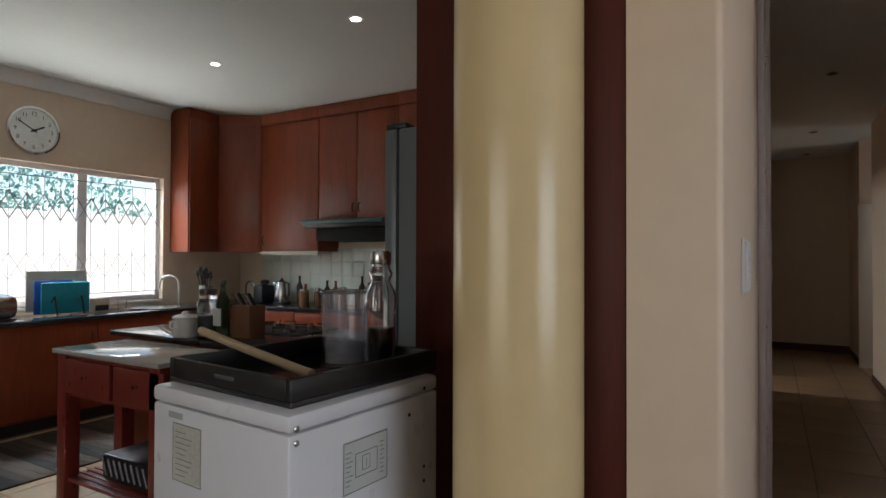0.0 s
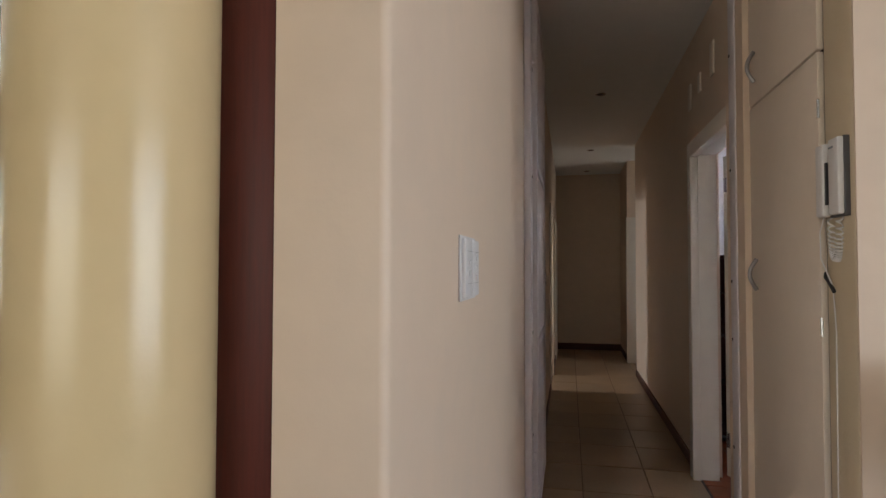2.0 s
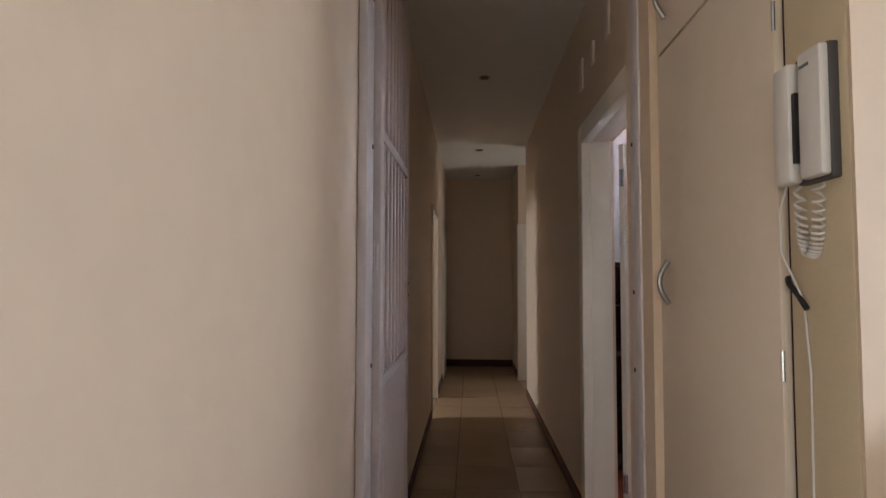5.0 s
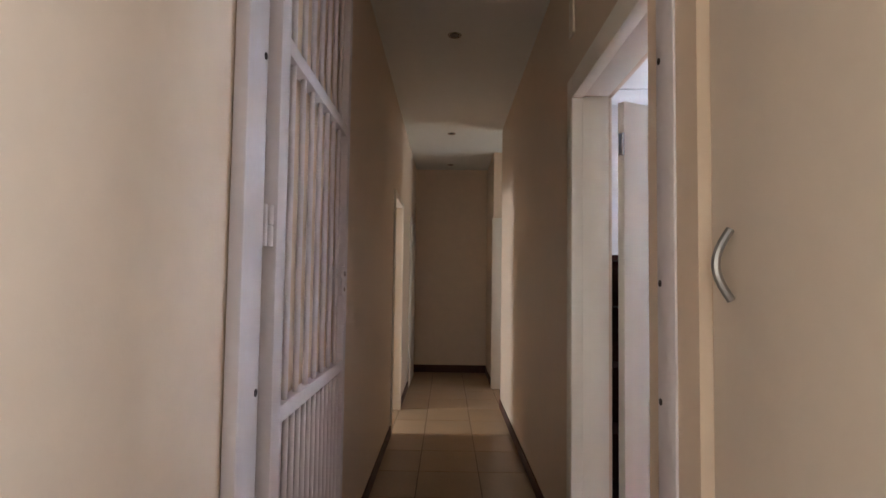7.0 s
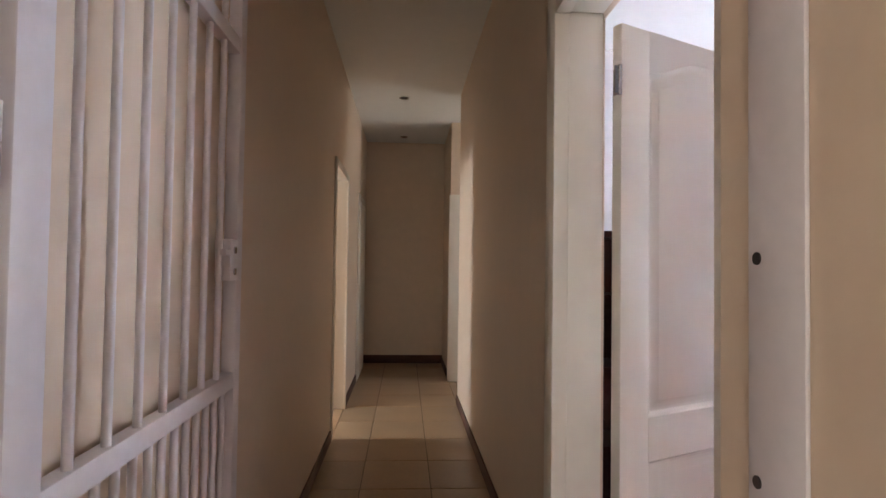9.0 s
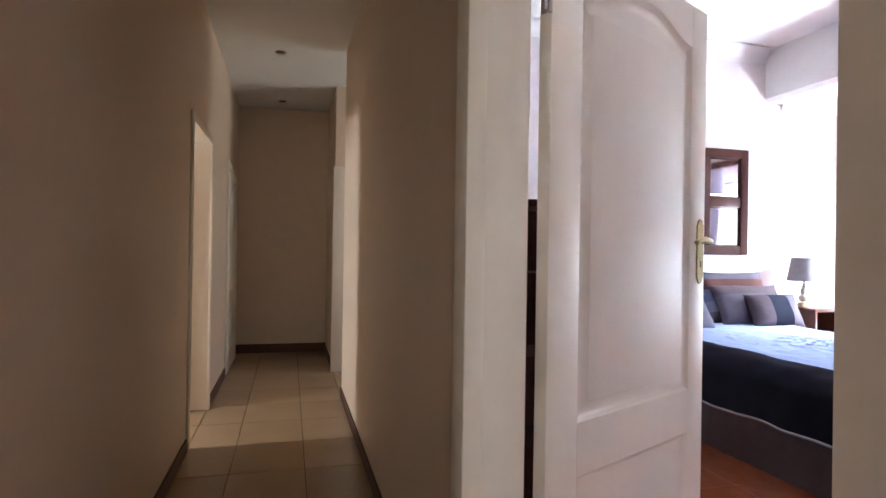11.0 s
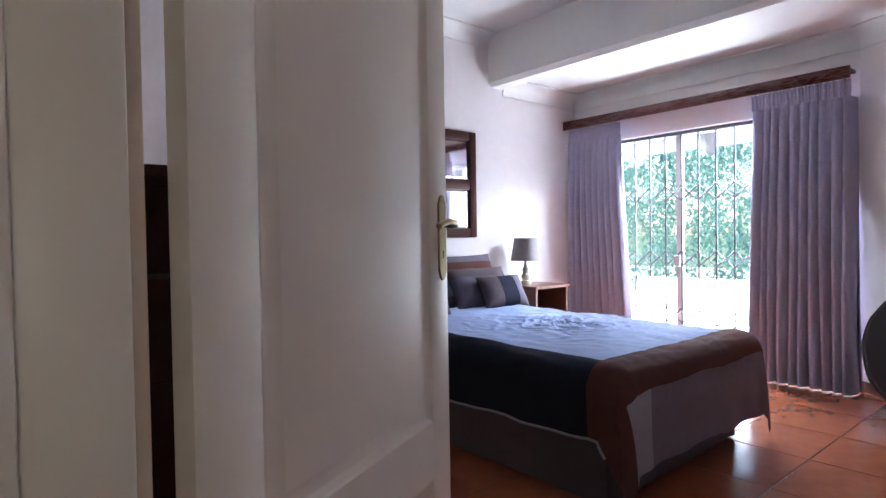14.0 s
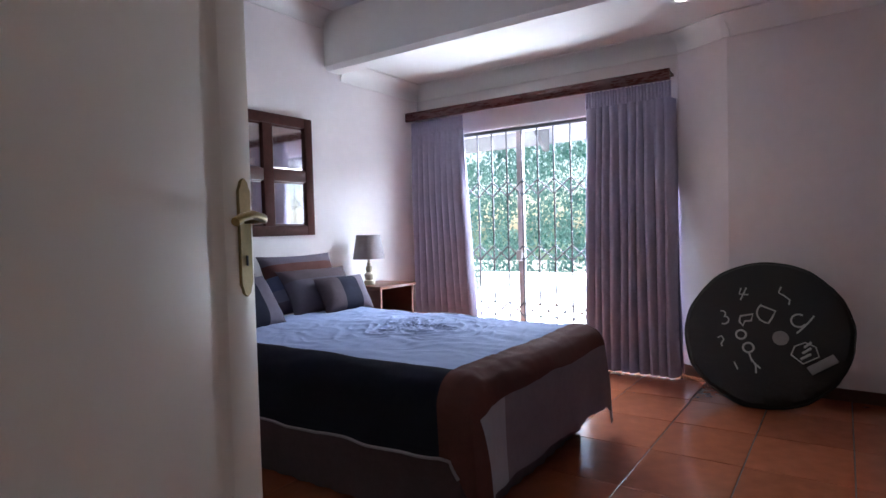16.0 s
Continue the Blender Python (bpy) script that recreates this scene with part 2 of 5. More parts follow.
structure("wall_bedroom_east", [(6.5, 6.65, 8.98, 9.45, 0, 3), (6.5, 6.65, 6.72, 8.98, 2.3, 3)], WALL_BED, "off-white bedroom wall with a sliding door opening", "wall")
bm = B()
prism(bm, [(6.65, 4.3), (6.65, 6.72), (6.5, 6.72), (6.5, 6.69), (6.285, 6.28), (6.12, 4.3)], 0, 3.0, "z")
solo("wall_bedroom_pier", bm, WALL_BED, "off-white splayed wall pier beside a sliding door", "wall", smooth=False, kind="structure")
structure("wall_bedroom_south", [(1.68, 6.65, 4.3, 4.45, 0, 3.3)], WALL_BED, "off-white bedroom wall", "wall")
structure("wall_cupboard_back", [(1.55, 1.68, 4.1, 4.45, 0, 3.3), (1.2, 1.68, 4.86, 4.92, 0, 3.3), (1.62, 1.68, 4.45, 4.86, 0, 3.3)], WALL_BED, "off-white back of a built-in cupboard", "wall")
structure("wall_side_room", [(-3.2, -3.05, 8.0, 8.12, 0, 3), (-3.2, -3.05, 9.0, 10.2, 0, 3), (-3.2, -3.05, 8.12, 9.0, 0, 0.9), (-3.2, -3.05, 8.12, 9.0, 2.2, 3), (-3.05, -0.16, 7.9, 8.0, 0, 3), (-3.05, -0.16, 10.2, 10.3, 0, 3)], WALL, "cream painted walls of a side room", "wall")
structure("wall_bathroom", [(3.05, 3.2, 9.6, 12.2, 0, 1.2), (3.05, 3.2, 9.6, 12.2, 2.2, 3), (3.05, 3.2, 9.6, 9.95, 1.2, 2.2), (3.05, 3.2, 10.85, 12.2, 1.2, 2.2), (1.2, 3.2, 12.05, 12.2, 0, 3.0)], WALL, "cream painted walls of a side room", "wall")
structure("ceiling_corridor", [(-0.16, 1.2, 2.65, 12.2, H, H + 0.1), (-3.2, -0.16, 7.9, 10.3, H, H + 0.1), (1.2, 3.2, 9.6, 12.2, H, H + 0.1)], CEIL, "white painted corridor ceiling", "ceiling")
structure("ceiling_kitchen", [(-5.75, 5.15, -2.2, 2.65, HK, HK + 0.1), (1.1, 5.15, 2.65, 4.298, HK, HK + 0.1), (-5.75, -0.16, 2.65, 6.63, HK, HK + 0.1), (-0.16, 1.25, 2.6, 2.65, H, HK)], CEIL, "white painted kitchen ceiling", "ceiling")
structure("ceiling_bedroom", [(1.05, 5.30, 4.3, 9.6, HB, HB + 0.1), (5.30, 6.65, 4.3, 9.6, HL, HB + 0.1)], CEIL, "white painted bedroom ceiling in two heights", "ceiling")
bm = B()
prism(bm, [(5.11, 3.28), (5.11, 2.81), (5.15, 2.77), (5.30, 2.77), (5.30, 3.28)], 4.45, 9.45, "y")
solo("ceiling_beam", bm, CEIL, "white plastered beam below the bedroom ceiling", "beam", smooth=False, kind="structure")


def cornice(name, pts, z, ins, size=0.1):
    """Coved plaster cornice along a wall; ins points into the room."""
    bm = B()
    prof = [(0, 0), (0, -size), (0.012, -size)] + [(0.012 + (size - 0.02) * (1 - math.cos(a)), -size + (size - 0.012) * math.sin(a)) for a in [math.pi / 2 * k / 6 for k in range(7)]] + [(size, -0.012), (size, 0)]
    (x0, y0), (x1, y1) = pts
    rings = [[bm.verts.new((x + ins[0] * p, y + ins[1] * p, z + q)) for p, q in prof] for x, y in ((x0, y0), (x1, y1))]
    for i in range(len(prof)):
        j = (i + 1) % len(prof)
        bm.faces.new((rings[0][i], rings[0][j], rings[1][j], rings[1][i]))
    bm.faces.new(rings[0])
    bm.faces.new(rings[1])
    return solo(name, bm, CEIL, "white coved plaster cornice", "cornice", kind="structure")


cornice("trim_cornice_east", ((6.497, 6.66), (6.497, 9.447)), HL - 0.002, (-1, 0), 0.15)
cornice("trim_cornice_splay", ((6.49, 6.678), (6.271, 6.253)), HL - 0.003, (-0.886, 0.464), 0.15)
cornice("trim_cornice_pier", ((6.132, 4.46), (6.2855, 6.315)), HL - 0.004, (-0.9966, 0.083), 0.15)
cornice("trim_cornice_north_low", ((5.305, 9.447), (6.49, 9.447)), HL - 0.004, (0, -1), 0.15)
cornice("trim_cornice_north_high", ((1.21, 9.447), (5.105, 9.447)), HB - 0.002, (0, -1), 0.13)
cornice("trim_cornice_kitchen", ((-5.597, -2.0), (-5.597, 5.5)), HK - 0.002, (1, 0), 0.11)

# ground and floors
bm = B()
box(bm, -300, 300, -300, 300, -0.3, -0.06)
solo("ground", bm, mat("shaded lawn", (0.09, 0.15, 0.09), 0.9, spread=0.4, scale=2, bump=0.5, bump_scale=20), "sunlit lawn round the house", "ground", smooth=False, kind="structure")
floor_hall = structure("floor_corridor", [(-5.6, 5.0, -2.05, 2.65, -0.06, -0.006), (1.05, 5.0, 2.65, 4.1, -0.06, -0.006), (-5.6, 1.05, 2.65, 12.05, -0.06, -0.006), (-3.05, -0.0, 12.05, 12.06, -0.06, -0.006), (1.05, 3.05, 9.6, 12.05, -0.06, -0.006)], GROUT, "beige ceramic tile floor with dark joints", "floor")
floor_bed = structure("floor_bedroom", [(1.05, 6.65, 4.45, 9.45, -0.06, -0.004)], GROUTRED, "glazed terracotta tile floor", "floor")
structure("patio", [(6.65, 22.0, -4.0, 24.0, -0.06, -0.01)], mat("pale paving", (0.74, 0.72, 0.68), 0.8, spread=0.15, scale=4), "pale sunlit paving outside the bedroom", "pavement")


def skirting(name, x0, x1, y0, y1, h=0.085):
    return solo(name, bx(x0, x1, y0, y1, 0, h, bevel=0.003), SKIRT, "dark brown tiled skirting", "baseboard", kind="structure")


skirting("baseboard_west", 0, 0.012, 6.02, 8.59)
skirting("baseboard_west_far", 0, 0.012, 9.625, 10.775)
skirting("baseboard_end", 0.0, 1.05, 12.038, 12.05, 0.108)
skirting("baseboard_east", 1.038, 1.05, 6.12, 9.76)
skirting("baseboard_east_far", 1.038, 1.05, 10.93, 12.036)
bm = B()
prism(bm, [(6.132, 4.46), (6.284, 6.278), (6.492, 6.676), (6.478, 6.68), (6.27, 6.284), (6.117, 4.46)], 0, 0.085, "z")
solo("baseboard_bedroom_east", bm, SKIRT, "dark brown tiled skirting", "baseboard", smooth=False, kind="structure")

# round column, timber lining and wall end beside the kitchen opening
bm = B()
lathe(bm, [(0.1285, 0), (0.1285, 3.0)], 64, (-0.3755, 2.633, 0))
solo("round_column", bm, COLUMN, "round cream gloss-painted column", "column", kind="structure")
solo("trim_timber_lining", bx(-0.816, -0.163, 2.945, 3.0, 0, 3.0, bevel=0.004), REDWOOD, "dark mahogany timber lining board behind a column", "trim", kind="structure")
solo("trim_timber_edge", bx(-0.31, -0.178, 2.693, 2.80, 0, 3.0, bevel=0.003), REDWOOD, "dark mahogany timber edge strip", "trim", kind="structure")


def door_casing(name, face, out, y0, y1, top, w=0.06, d=0.016, depth=0.15):
    """Architrave on a wall face (x = face, out = +-1 to the viewer) round an opening from y0 to y1, with its jamb lining."""
    root = tagged(thing(name, "cream painted timber door frame", "door frame"), kind="structure")
    xs = sorted((face, face + out * d))
    part("architrave", bx(xs[0], xs[1], y0 - w, y0, 0, top + w, bevel=0.006), WHITE, root)
    part("architrave", bx(xs[0], xs[1], y1, y1 + w, 0, top + w, bevel=0.006), WHITE, root)
    part("architrave", bx(xs[0], xs[1], y0, y1, top, top + w, bevel=0.006), WHITE, root)
    xs = sorted((face + out * 0.004, face - out * depth))
    part("jamb", bx(xs[0], xs[1], y0 - 0.04, y0 - 0.018, 0, top + 0.03, bevel=0.004), WHITE, root)
    part("jamb", bx(xs[0], xs[1], y1 + 0.018, y1 + 0.04, 0, top + 0.03, bevel=0.004), WHITE, root)
    part("head_jamb", bx(xs[0], xs[1], y0 - 0.018, y1 + 0.018, top + 0.014, top + 0.03, bevel=0.004), WHITE, root)
    return root


door_casing("door_frame_bedroom", 1.05, -1, 5.1, 6.05, 2.12, w=0.1, d=0.05, depth=0.115)
door_casing("door_frame_side_room", 0.0, 1, 8.66, 9.55, 2.06)


def inset(outline, d):
    """The outline moved inwards by d, corner by corner."""
    n, out = len(outline), []
    for i in range(n):
        p, q, r = (Vector(outline[(i + k) % n]) for k in (-1, 0, 1))
        e, f = (q - p).normalized(), (r - q).normalized()
        n1, n2 = Vector((-e.y, e.x)), Vector((-f.y, f.x))
        m = (n1 + n2).normalized()
        out.append(q + m * (d / max(0.4, m.dot(n1))))
    return [(v.x, v.y) for v in out]


def panel_door(name, label, width, height, at):
    """A door of stiles and rails round two sunk, raised-field panels; hinge edge at x = 0, face at y = 0 towards -y."""
    root = tagged(thing(name, label, "door", at), kind="structure")
    T = 0.04
    x0, x1 = 0.137, width - 0.11
    zb, z1, z2, zs, zt = 0.18, 0.65, 0.80, height - 0.145, height - 0.075
    mid, n = (x0 + x1) / 2, 12
    run = 0.42 * (x1 - x0)
    left = [(x0 + run * k / n, zs + (zt - zs) * (0.5 - 0.5 * math.cos(math.pi * k / n))) for k in range(n + 1)]
    arch = left + [(x0 + x1 - p, q) for p, q in left[::-1]]
    part("stile", bx(0, x0, 0, T, 0.01, height, bevel=0.002), DOORWHITE, root)
    part("stile", bx(x1, width, 0, T, 0.01, height, bevel=0.002), DOORWHITE, root)
    part("rail", bx(x0, x1, 0.0003, T - 0.0003, 0.01, zb), DOORWHITE, root, smooth=False)
    part("rail", bx(x0, x1, 0.0003, T - 0.0003, z1, z2), DOORWHITE, root, smooth=False)
    bm = B()
    prism(bm, arch + [(x1, height), (x0, height)], 0.0003, T - 0.0003, "y")
    part("rail", bm, DOORWHITE, root, smooth=False)
    upper = [(x0, z2), (x1, z2)] + arch[::-1]
    lower = [(x0, zb), (x1, zb), (x1, z1), (x0, z1)]
    for outline in (upper, lower):
        bm = B()
        for side in (0, 1):
            rings = []
            for d, y in ((0.0, 0.0), (0.004, 0.003), (0.014, 0.0125), (0.020, 0.0135), (0.032, 0.0125), (0.052, 0.004), (0.056, 0.003)):
                ring = inset(outline, d) if d else outline
                rings.append([bm.verts.new((p, y if side == 0 else T - y, q)) for p, q in ring])
            for g, h in zip(rings, rings[1:]):
                for k in range(len(g)):
                    j = (k + 1) % len(g)
                    bm.faces.new((g[k], g[j], h[j], h[k]))
            bm.faces.new(rings[-1])
        part("panel", bm, DOORWHITE, root)
    return root


def lever_handle(root, x, z, y, side, reach=-1):
    """Ornate long plate with a scrolled lever and a keyhole."""
    bm = B()
    prof = [(0.0, 0.115), (0.012, 0.108), (0.016, 0.098), (0.022, 0.09), (0.021, 0.0), (0.022, -0.09), (0.016, -0.098), (0.012, -0.108), (0.0, -0.115)]
    out = [(x + p, z + q) for p, q in prof] + [(x - p, z + q) for p, q in prof[::-1][1:-1]]
    prism(bm, out, *sorted((y, y + side * 0.006)), "y")
    plate = part("door_handle", bm, BRASS, root, "aged brass lever handle on an ornate plate")
    bm = B()
    tube(bm, [(x, y, z + 0.035), (x, y + side * 0.045, z + 0.035), (x + reach * 0.02, y + side * 0.05, z + 0.037), (x + reach * 0.06, y + side * 0.05, z + 0.042), (x + reach * 0.095, y + side * 0.048, z + 0.036), (x + reach * 0.115, y + side * 0.046, z + 0.028)], 0.0085, 10)
    lathe(bm, [(0.016, 0), (0.016, 0.002)], 14, (x, y, z + 0.035))
    part("lever", bm, BRASS, plate)
    part("keyhole", bx(x - 0.003, x + 0.003, *sorted((y + side * 0.006, y + side * 0.0075)), z - 0.055, z - 0.035), HOLE_SHADE, plate)
    return plate


door_turn = math.degrees(math.atan2(6.51 - 6.13, 2.02 - 1.25))
door_bed = panel_door("door_bedroom", "open white two-panel door with arched upper panel", 0.885, 2.135, pose(1.25, 6.13, 0, 0, 0, door_turn))
lever_handle(door_bed, 0.845, 1.28, 0.0, -1)
for z in (0.25, 1.94):
    bm = B()
    lathe(bm, [(0.007, -0.05), (0.007, 0.05)], 10, (-0.008, 0.0, z))
    box(bm, -0.03, 0.0, 0.0, 0.004, z - 0.045, z + 0.045)
    box(bm, -0.002, 0.0, 0.002, 0.035, z - 0.045, z + 0.045)
    part("hinge", bm, STEEL, door_bed, "steel butt hinge")

# left side room door, standing open into the room, and a closed door at the corridor's end
panel_door("door_side_room", "white painted door standing open into a side room", 0.78, 2.03, pose(-0.165, 9.53, 0, 0, 0, 175))
door_casing("door_frame_far_west", 0.0, 1, 10.85, 11.75, 2.06, depth=0.0)
panel_door("door_far_west", "closed white door near the corridor's end", 0.89, 2.03, pose(0.022, 10.855, 0, 0, 0, 90))
bm = B()
box(bm, 1.03, 1.2, 10.80, 10.86, 0, 2.12, bevel=0.004)
solo("trim_bathroom_frame", bm, WHITE, "white painted timber door post", "door frame", kind="structure")

# ---- corridor things ----


def security_gate():
    """White steel gate, folded open along the wall, with its post."""
    g = thing("security_gate", "white steel barred gate folded open against the corridor wall", "gate")
    post = part("post", bx(0.002, 0.034, 4.815, 4.95, 0, 2.9, bevel=0.004), STEELWHITE, g)
    for z in (0.55, 1.06, 1.85, 2.4):
        bm = B()
        lathe(bm, [(0.009, 0), (0.009, 0.003)], 12)
        part("bolt_hole", bm, HOLE_SHADE, post, at=pose(0.033, 4.928, z, 0, 90, 0))
    y0, y1 = 4.985, 5.99
    x0, x1 = 0.018, 0.056
    for a, b in ((y0, y0 + 0.08), (y1 - 0.055, y1)):
        part("stile", bx(x0, x1, a, b, 0.06, 2.85, bevel=0.004), STEELWHITE, g)
    rails = (0.06, 0.955, 1.91, 2.8)
    for z in rails:
        part("rail", bx(x0 + 0.002, x1 - 0.002, y0 + 0.08, y1 - 0.055, z, z + 0.045, bevel=0.003), STEELWHITE, g)
    for (lo, hi), first, pitch, n in (((rails[0] + 0.045, rails[1]), 5.10, 0.065, 13), ((rails[1] + 0.045, rails[2]), 5.15, 0.113, 7), ((rails[2] + 0.045, rails[3]), 5.15, 0.113, 7)):
        for k in range(n):
            y = first + pitch * k
            bm = B()
            tube(bm, [(0.04, y, lo - 0.004), (0.04, y, hi + 0.004)], 0.0085, 10)
            part("bar", bm, STEELWHITE, g)
    for z in (0.4, 1.45, 2.5):
        bm = B()
        box(bm, 0.03, 0.04, 4.948, 4.99, z - 0.05, z + 0.05, bevel=0.002)
        lathe(bm, [(0.008, -0.05), (0.008, -0.002), (0.005, -0.001), (0.005, 0.001), (0.008, 0.002), (0.008, 0.05)], 12, (0.044, 4.968, z))
        part("hinge", bm, STEELWHITE, g)
    lock = part("lock_box", bx(0.016, 0.06, y1 - 0.125, y1 - 0.056, 1.26, 1.375, bevel=0.004), STEELWHITE, g, "white steel lock box with keyhole")
    for z in (1.285, 1.345):
        bm = B()
        lathe(bm, [(0.010, 0), (0.010, 0.004), (0.004, 0.005)], 14)
        part("keyhole", bm, STEEL, lock, at=pose(0.06, y1 - 0.09, z, 0, 90, 0))
    part("latch", bx(0.05, 0.066, y1 - 0.19, y1 - 0.126, 1.33, 1.345), STEELWHITE, lock)


security_gate()
g = thing("gate_post", "white painted steel gate post with bolt holes on the wall", "gate post")
part("strip", bx(0.967, 0.9735, 4.85, 4.955, 0, 2.9, bevel=0.002), STEELWHITE, g)
for z in (0.55, 1.052, 1.324, 1.85, 2.4):
    bm = B()
    lathe(bm, [(0.008, 0), (0.008, 0.003)], 12)
    part("bolt_hole", bm, HOLE_SHADE, g, at=pose(0.968, 4.935, z, 0, -90, 0))


def bow_handle(parent, x, y, z, length=0.13, out=-1):
    bm = B()
    pts = [(x + out * (0.004 + 0.028 * math.sin(math.pi * k / 10)), y, z - length / 2 + length * k / 10) for k in range(11)]
    tube(bm, pts, 0.0085, 8, flat=1.0)
    return part("handle", bm, mat("satin nickel", (0.30, 0.28, 0.27), 0.4, metal=0.7), parent, "satin nickel bow handle")


CUPB = mat("cream cupboard paint", (0.72, 0.62, 0.52), 0.4, spread=0.04, scale=4, bump=0.05, bump_scale=40)
cup = thing("built_in_cupboard", "cream painted built-in cupboard with upper and lower doors", "cupboard")
part("carcass", bx(1.02, 1.55, 4.115, 4.795, 0, 2.955), CUPB, cup, smooth=False)
d = part("door", bx(0.998, 1.019, 4.027, 4.74, 0.08, 2.085, bevel=0.003), CUPB, cup)
bow_handle(d, 0.998, 4.655, 1.36)
d = part("door", bx(0.998, 1.019, 4.027, 4.74, 2.093, 2.94, bevel=0.003), CUPB, cup)
bow_handle(d, 0.998, 4.655, 2.25)
for z in (0.5, 1.2, 1.9, 2.4):
    bm = B()
    lathe(bm, [(0.004, -0.03), (0.004, 0.03)], 8, (1.0, 4.029, z))
    part("hinge", bm, STEEL, cup)
structure("wall_living_end", [(1.014, 1.099, 3.819, 3.826, 0, 2.95)], WALL, "cream painted end of the living room wall", "wall")
solo("wall_pilaster", bx(1.012, 1.099, 3.827, 4.015, 0, 2.955, bevel=0.005), mat("yellow cream paint", (0.62, 0.52, 0.37), 0.5, spread=0.05, scale=3, bump=0.1, bump_scale=80), "yellow-cream plastered wall end beside a cupboard", "wall", kind="structure")
# solid filler whose near-black colour paints the shade in the joint
solo("wall_dark_gap", bx(1.02, 1.099, 4.0155, 4.11, 0, 2.95), HOLE_SHADE, "near-black filler painted as the shade in a joint beside a cupboard", "wall", kind="structure")


def intercom():
    p = thing("intercom_phone", "white wall intercom handset with a coiled cord", "intercom", Matrix.Translation((0, 3.985 - 3.996 * 1.1, 1.775 - 1.783 * 1.07)) @ Matrix.Diagonal((1, 1.1, 1.07, 1)))
    part("backplate", bx(0.996, 1.024, 3.872, 3.965, 1.565, 1.785, bevel=0.004), mat("dark grey plastic", (0.07, 0.065, 0.07), 0.5), p, "dark grey back shell")
    part("body", bx(0.98, 1.0, 3.874, 3.935, 1.57, 1.783, bevel=0.006), PLASTIC, p)
    hs = part("handset", bx(0.97, 0.998, 3.947, 3.996, 1.567, 1.776, bevel=0.008), PLASTIC, p)
    part("grip_gap", bx(0.976, 0.996, 3.936, 3.945, 1.60, 1.72), BLACK, hs)
    part("speaker_slot", bx(0.9785, 0.98, 3.90, 3.925, 1.755, 1.76), INK, p)
    bm = B()
    pts = []
    for k in range(260):
        u = k / 259
        a = 2 * math.pi * 26 * u
        y, z = 3.948 + 0.026 * math.cos(math.pi * u), 1.57 - 0.125 * math.sin(math.pi * u) ** 0.7
        pts.append((1.005 + 0.009 * math.cos(a), y + 0.009 * math.sin(a), z + 0.004 * math.sin(a)))
    tube(bm, pts, 0.0028, 5)
    part("coiled_cord", bm, PLASTIC, p, "white coiled cord")


intercom()
bm = B()
tube(bm, [(1.012, 4.023, 1.372), (1.002, 4.0, 1.36), (1.004, 3.975, 1.34), (1.008, 3.955, 1.315)], 0.006, 6)
solo("black_wire", bm, BLACK, "short black wire at the wall joint", "wire")
bm = B()
tube(bm, [(1.0, 3.985, 1.567), (0.99, 4.005, 1.50), (0.99, 4.002, 1.42), (1.008, 3.965, 1.33), (1.009, 3.95, 1.2), (1.010, 3.955, 1.0), (1.009, 3.96, 0.6), (1.010, 3.955, 0.012)], 0.0022, 6)
solo("telephone_cable", bm, PLASTIC, "thin white cable running down the wall to the floor", "cable")


def light_switch():
    s = thing("light_switch", "white double light switch plate on a cream wall", "switch")
    part("backplate", bx(0.0, 0.006, 3.105, 3.285, 1.32, 1.455, bevel=0.003), PLASTIC, s)
    for y0, rows in ((3.112, 2), (3.2, 3)):
        c = part("cover", bx(0.005, 0.015, y0, y0 + 0.08, 1.326, 1.449, bevel=0.004), PLASTIC, s)
        for z in (1.355, 1.422):
            part("seam", bx(0.0148, 0.0153, y0 + 0.016, y0 + 0.078, z, z + 0.0012), mat("pale grey seam", (0.42, 0.40, 0.38), 0.6), c)
        for k in range(rows):
            z = 1.388 + (k - (rows - 1) / 2) * 0.022
            bm = B()
            box(bm, 0.0145, 0.0175, y0 + 0.036, y0 + 0.05, z - 0.0075, z + 0.0075, bevel=0.002)
            part("rocker", bm, PLASTIC, c)
            part("dot", bx(0.0174, 0.0179, y0 + 0.041, y0 + 0.045, z + 0.004, z + 0.0055), INK, c)


light_switch()

ART = mat("blue-grey print", (0.22, 0.24, 0.30), 0.5, spread=0.4, scale=4)
pf = thing("picture_frame", "dark wooden picture frame with beaded gilt inner edge", "picture frame")
FW = mat("dark carved frame wood", (0.10, 0.04, 0.02), 0.35, spread=0.3, scale=12)
for b in ((1.175, 1.235, 1.74, 2.5), (1.9, 1.96, 1.74, 2.5), (1.235, 1.9, 1.74, 1.80), (1.235, 1.9, 2.44, 2.5)):
    part("moulding", bx(b[0], b[1], 3.785, 3.818, b[2], b[3], bevel=0.01), FW, pf)
for b in ((1.235, 1.249, 1.80, 2.44), (1.886, 1.9, 1.80, 2.44), (1.249, 1.886, 1.80, 1.814), (1.249, 1.886, 2.426, 2.44)):
    part("beading", bx(b[0], b[1], 3.79, 3.815, b[2], b[3], bevel=0.004), BRASS, pf, "dull gilt beaded edge")
part("print", bx(1.249, 1.886, 3.808, 3.814, 1.814, 2.426), ART, pf, "blue-grey picture print")

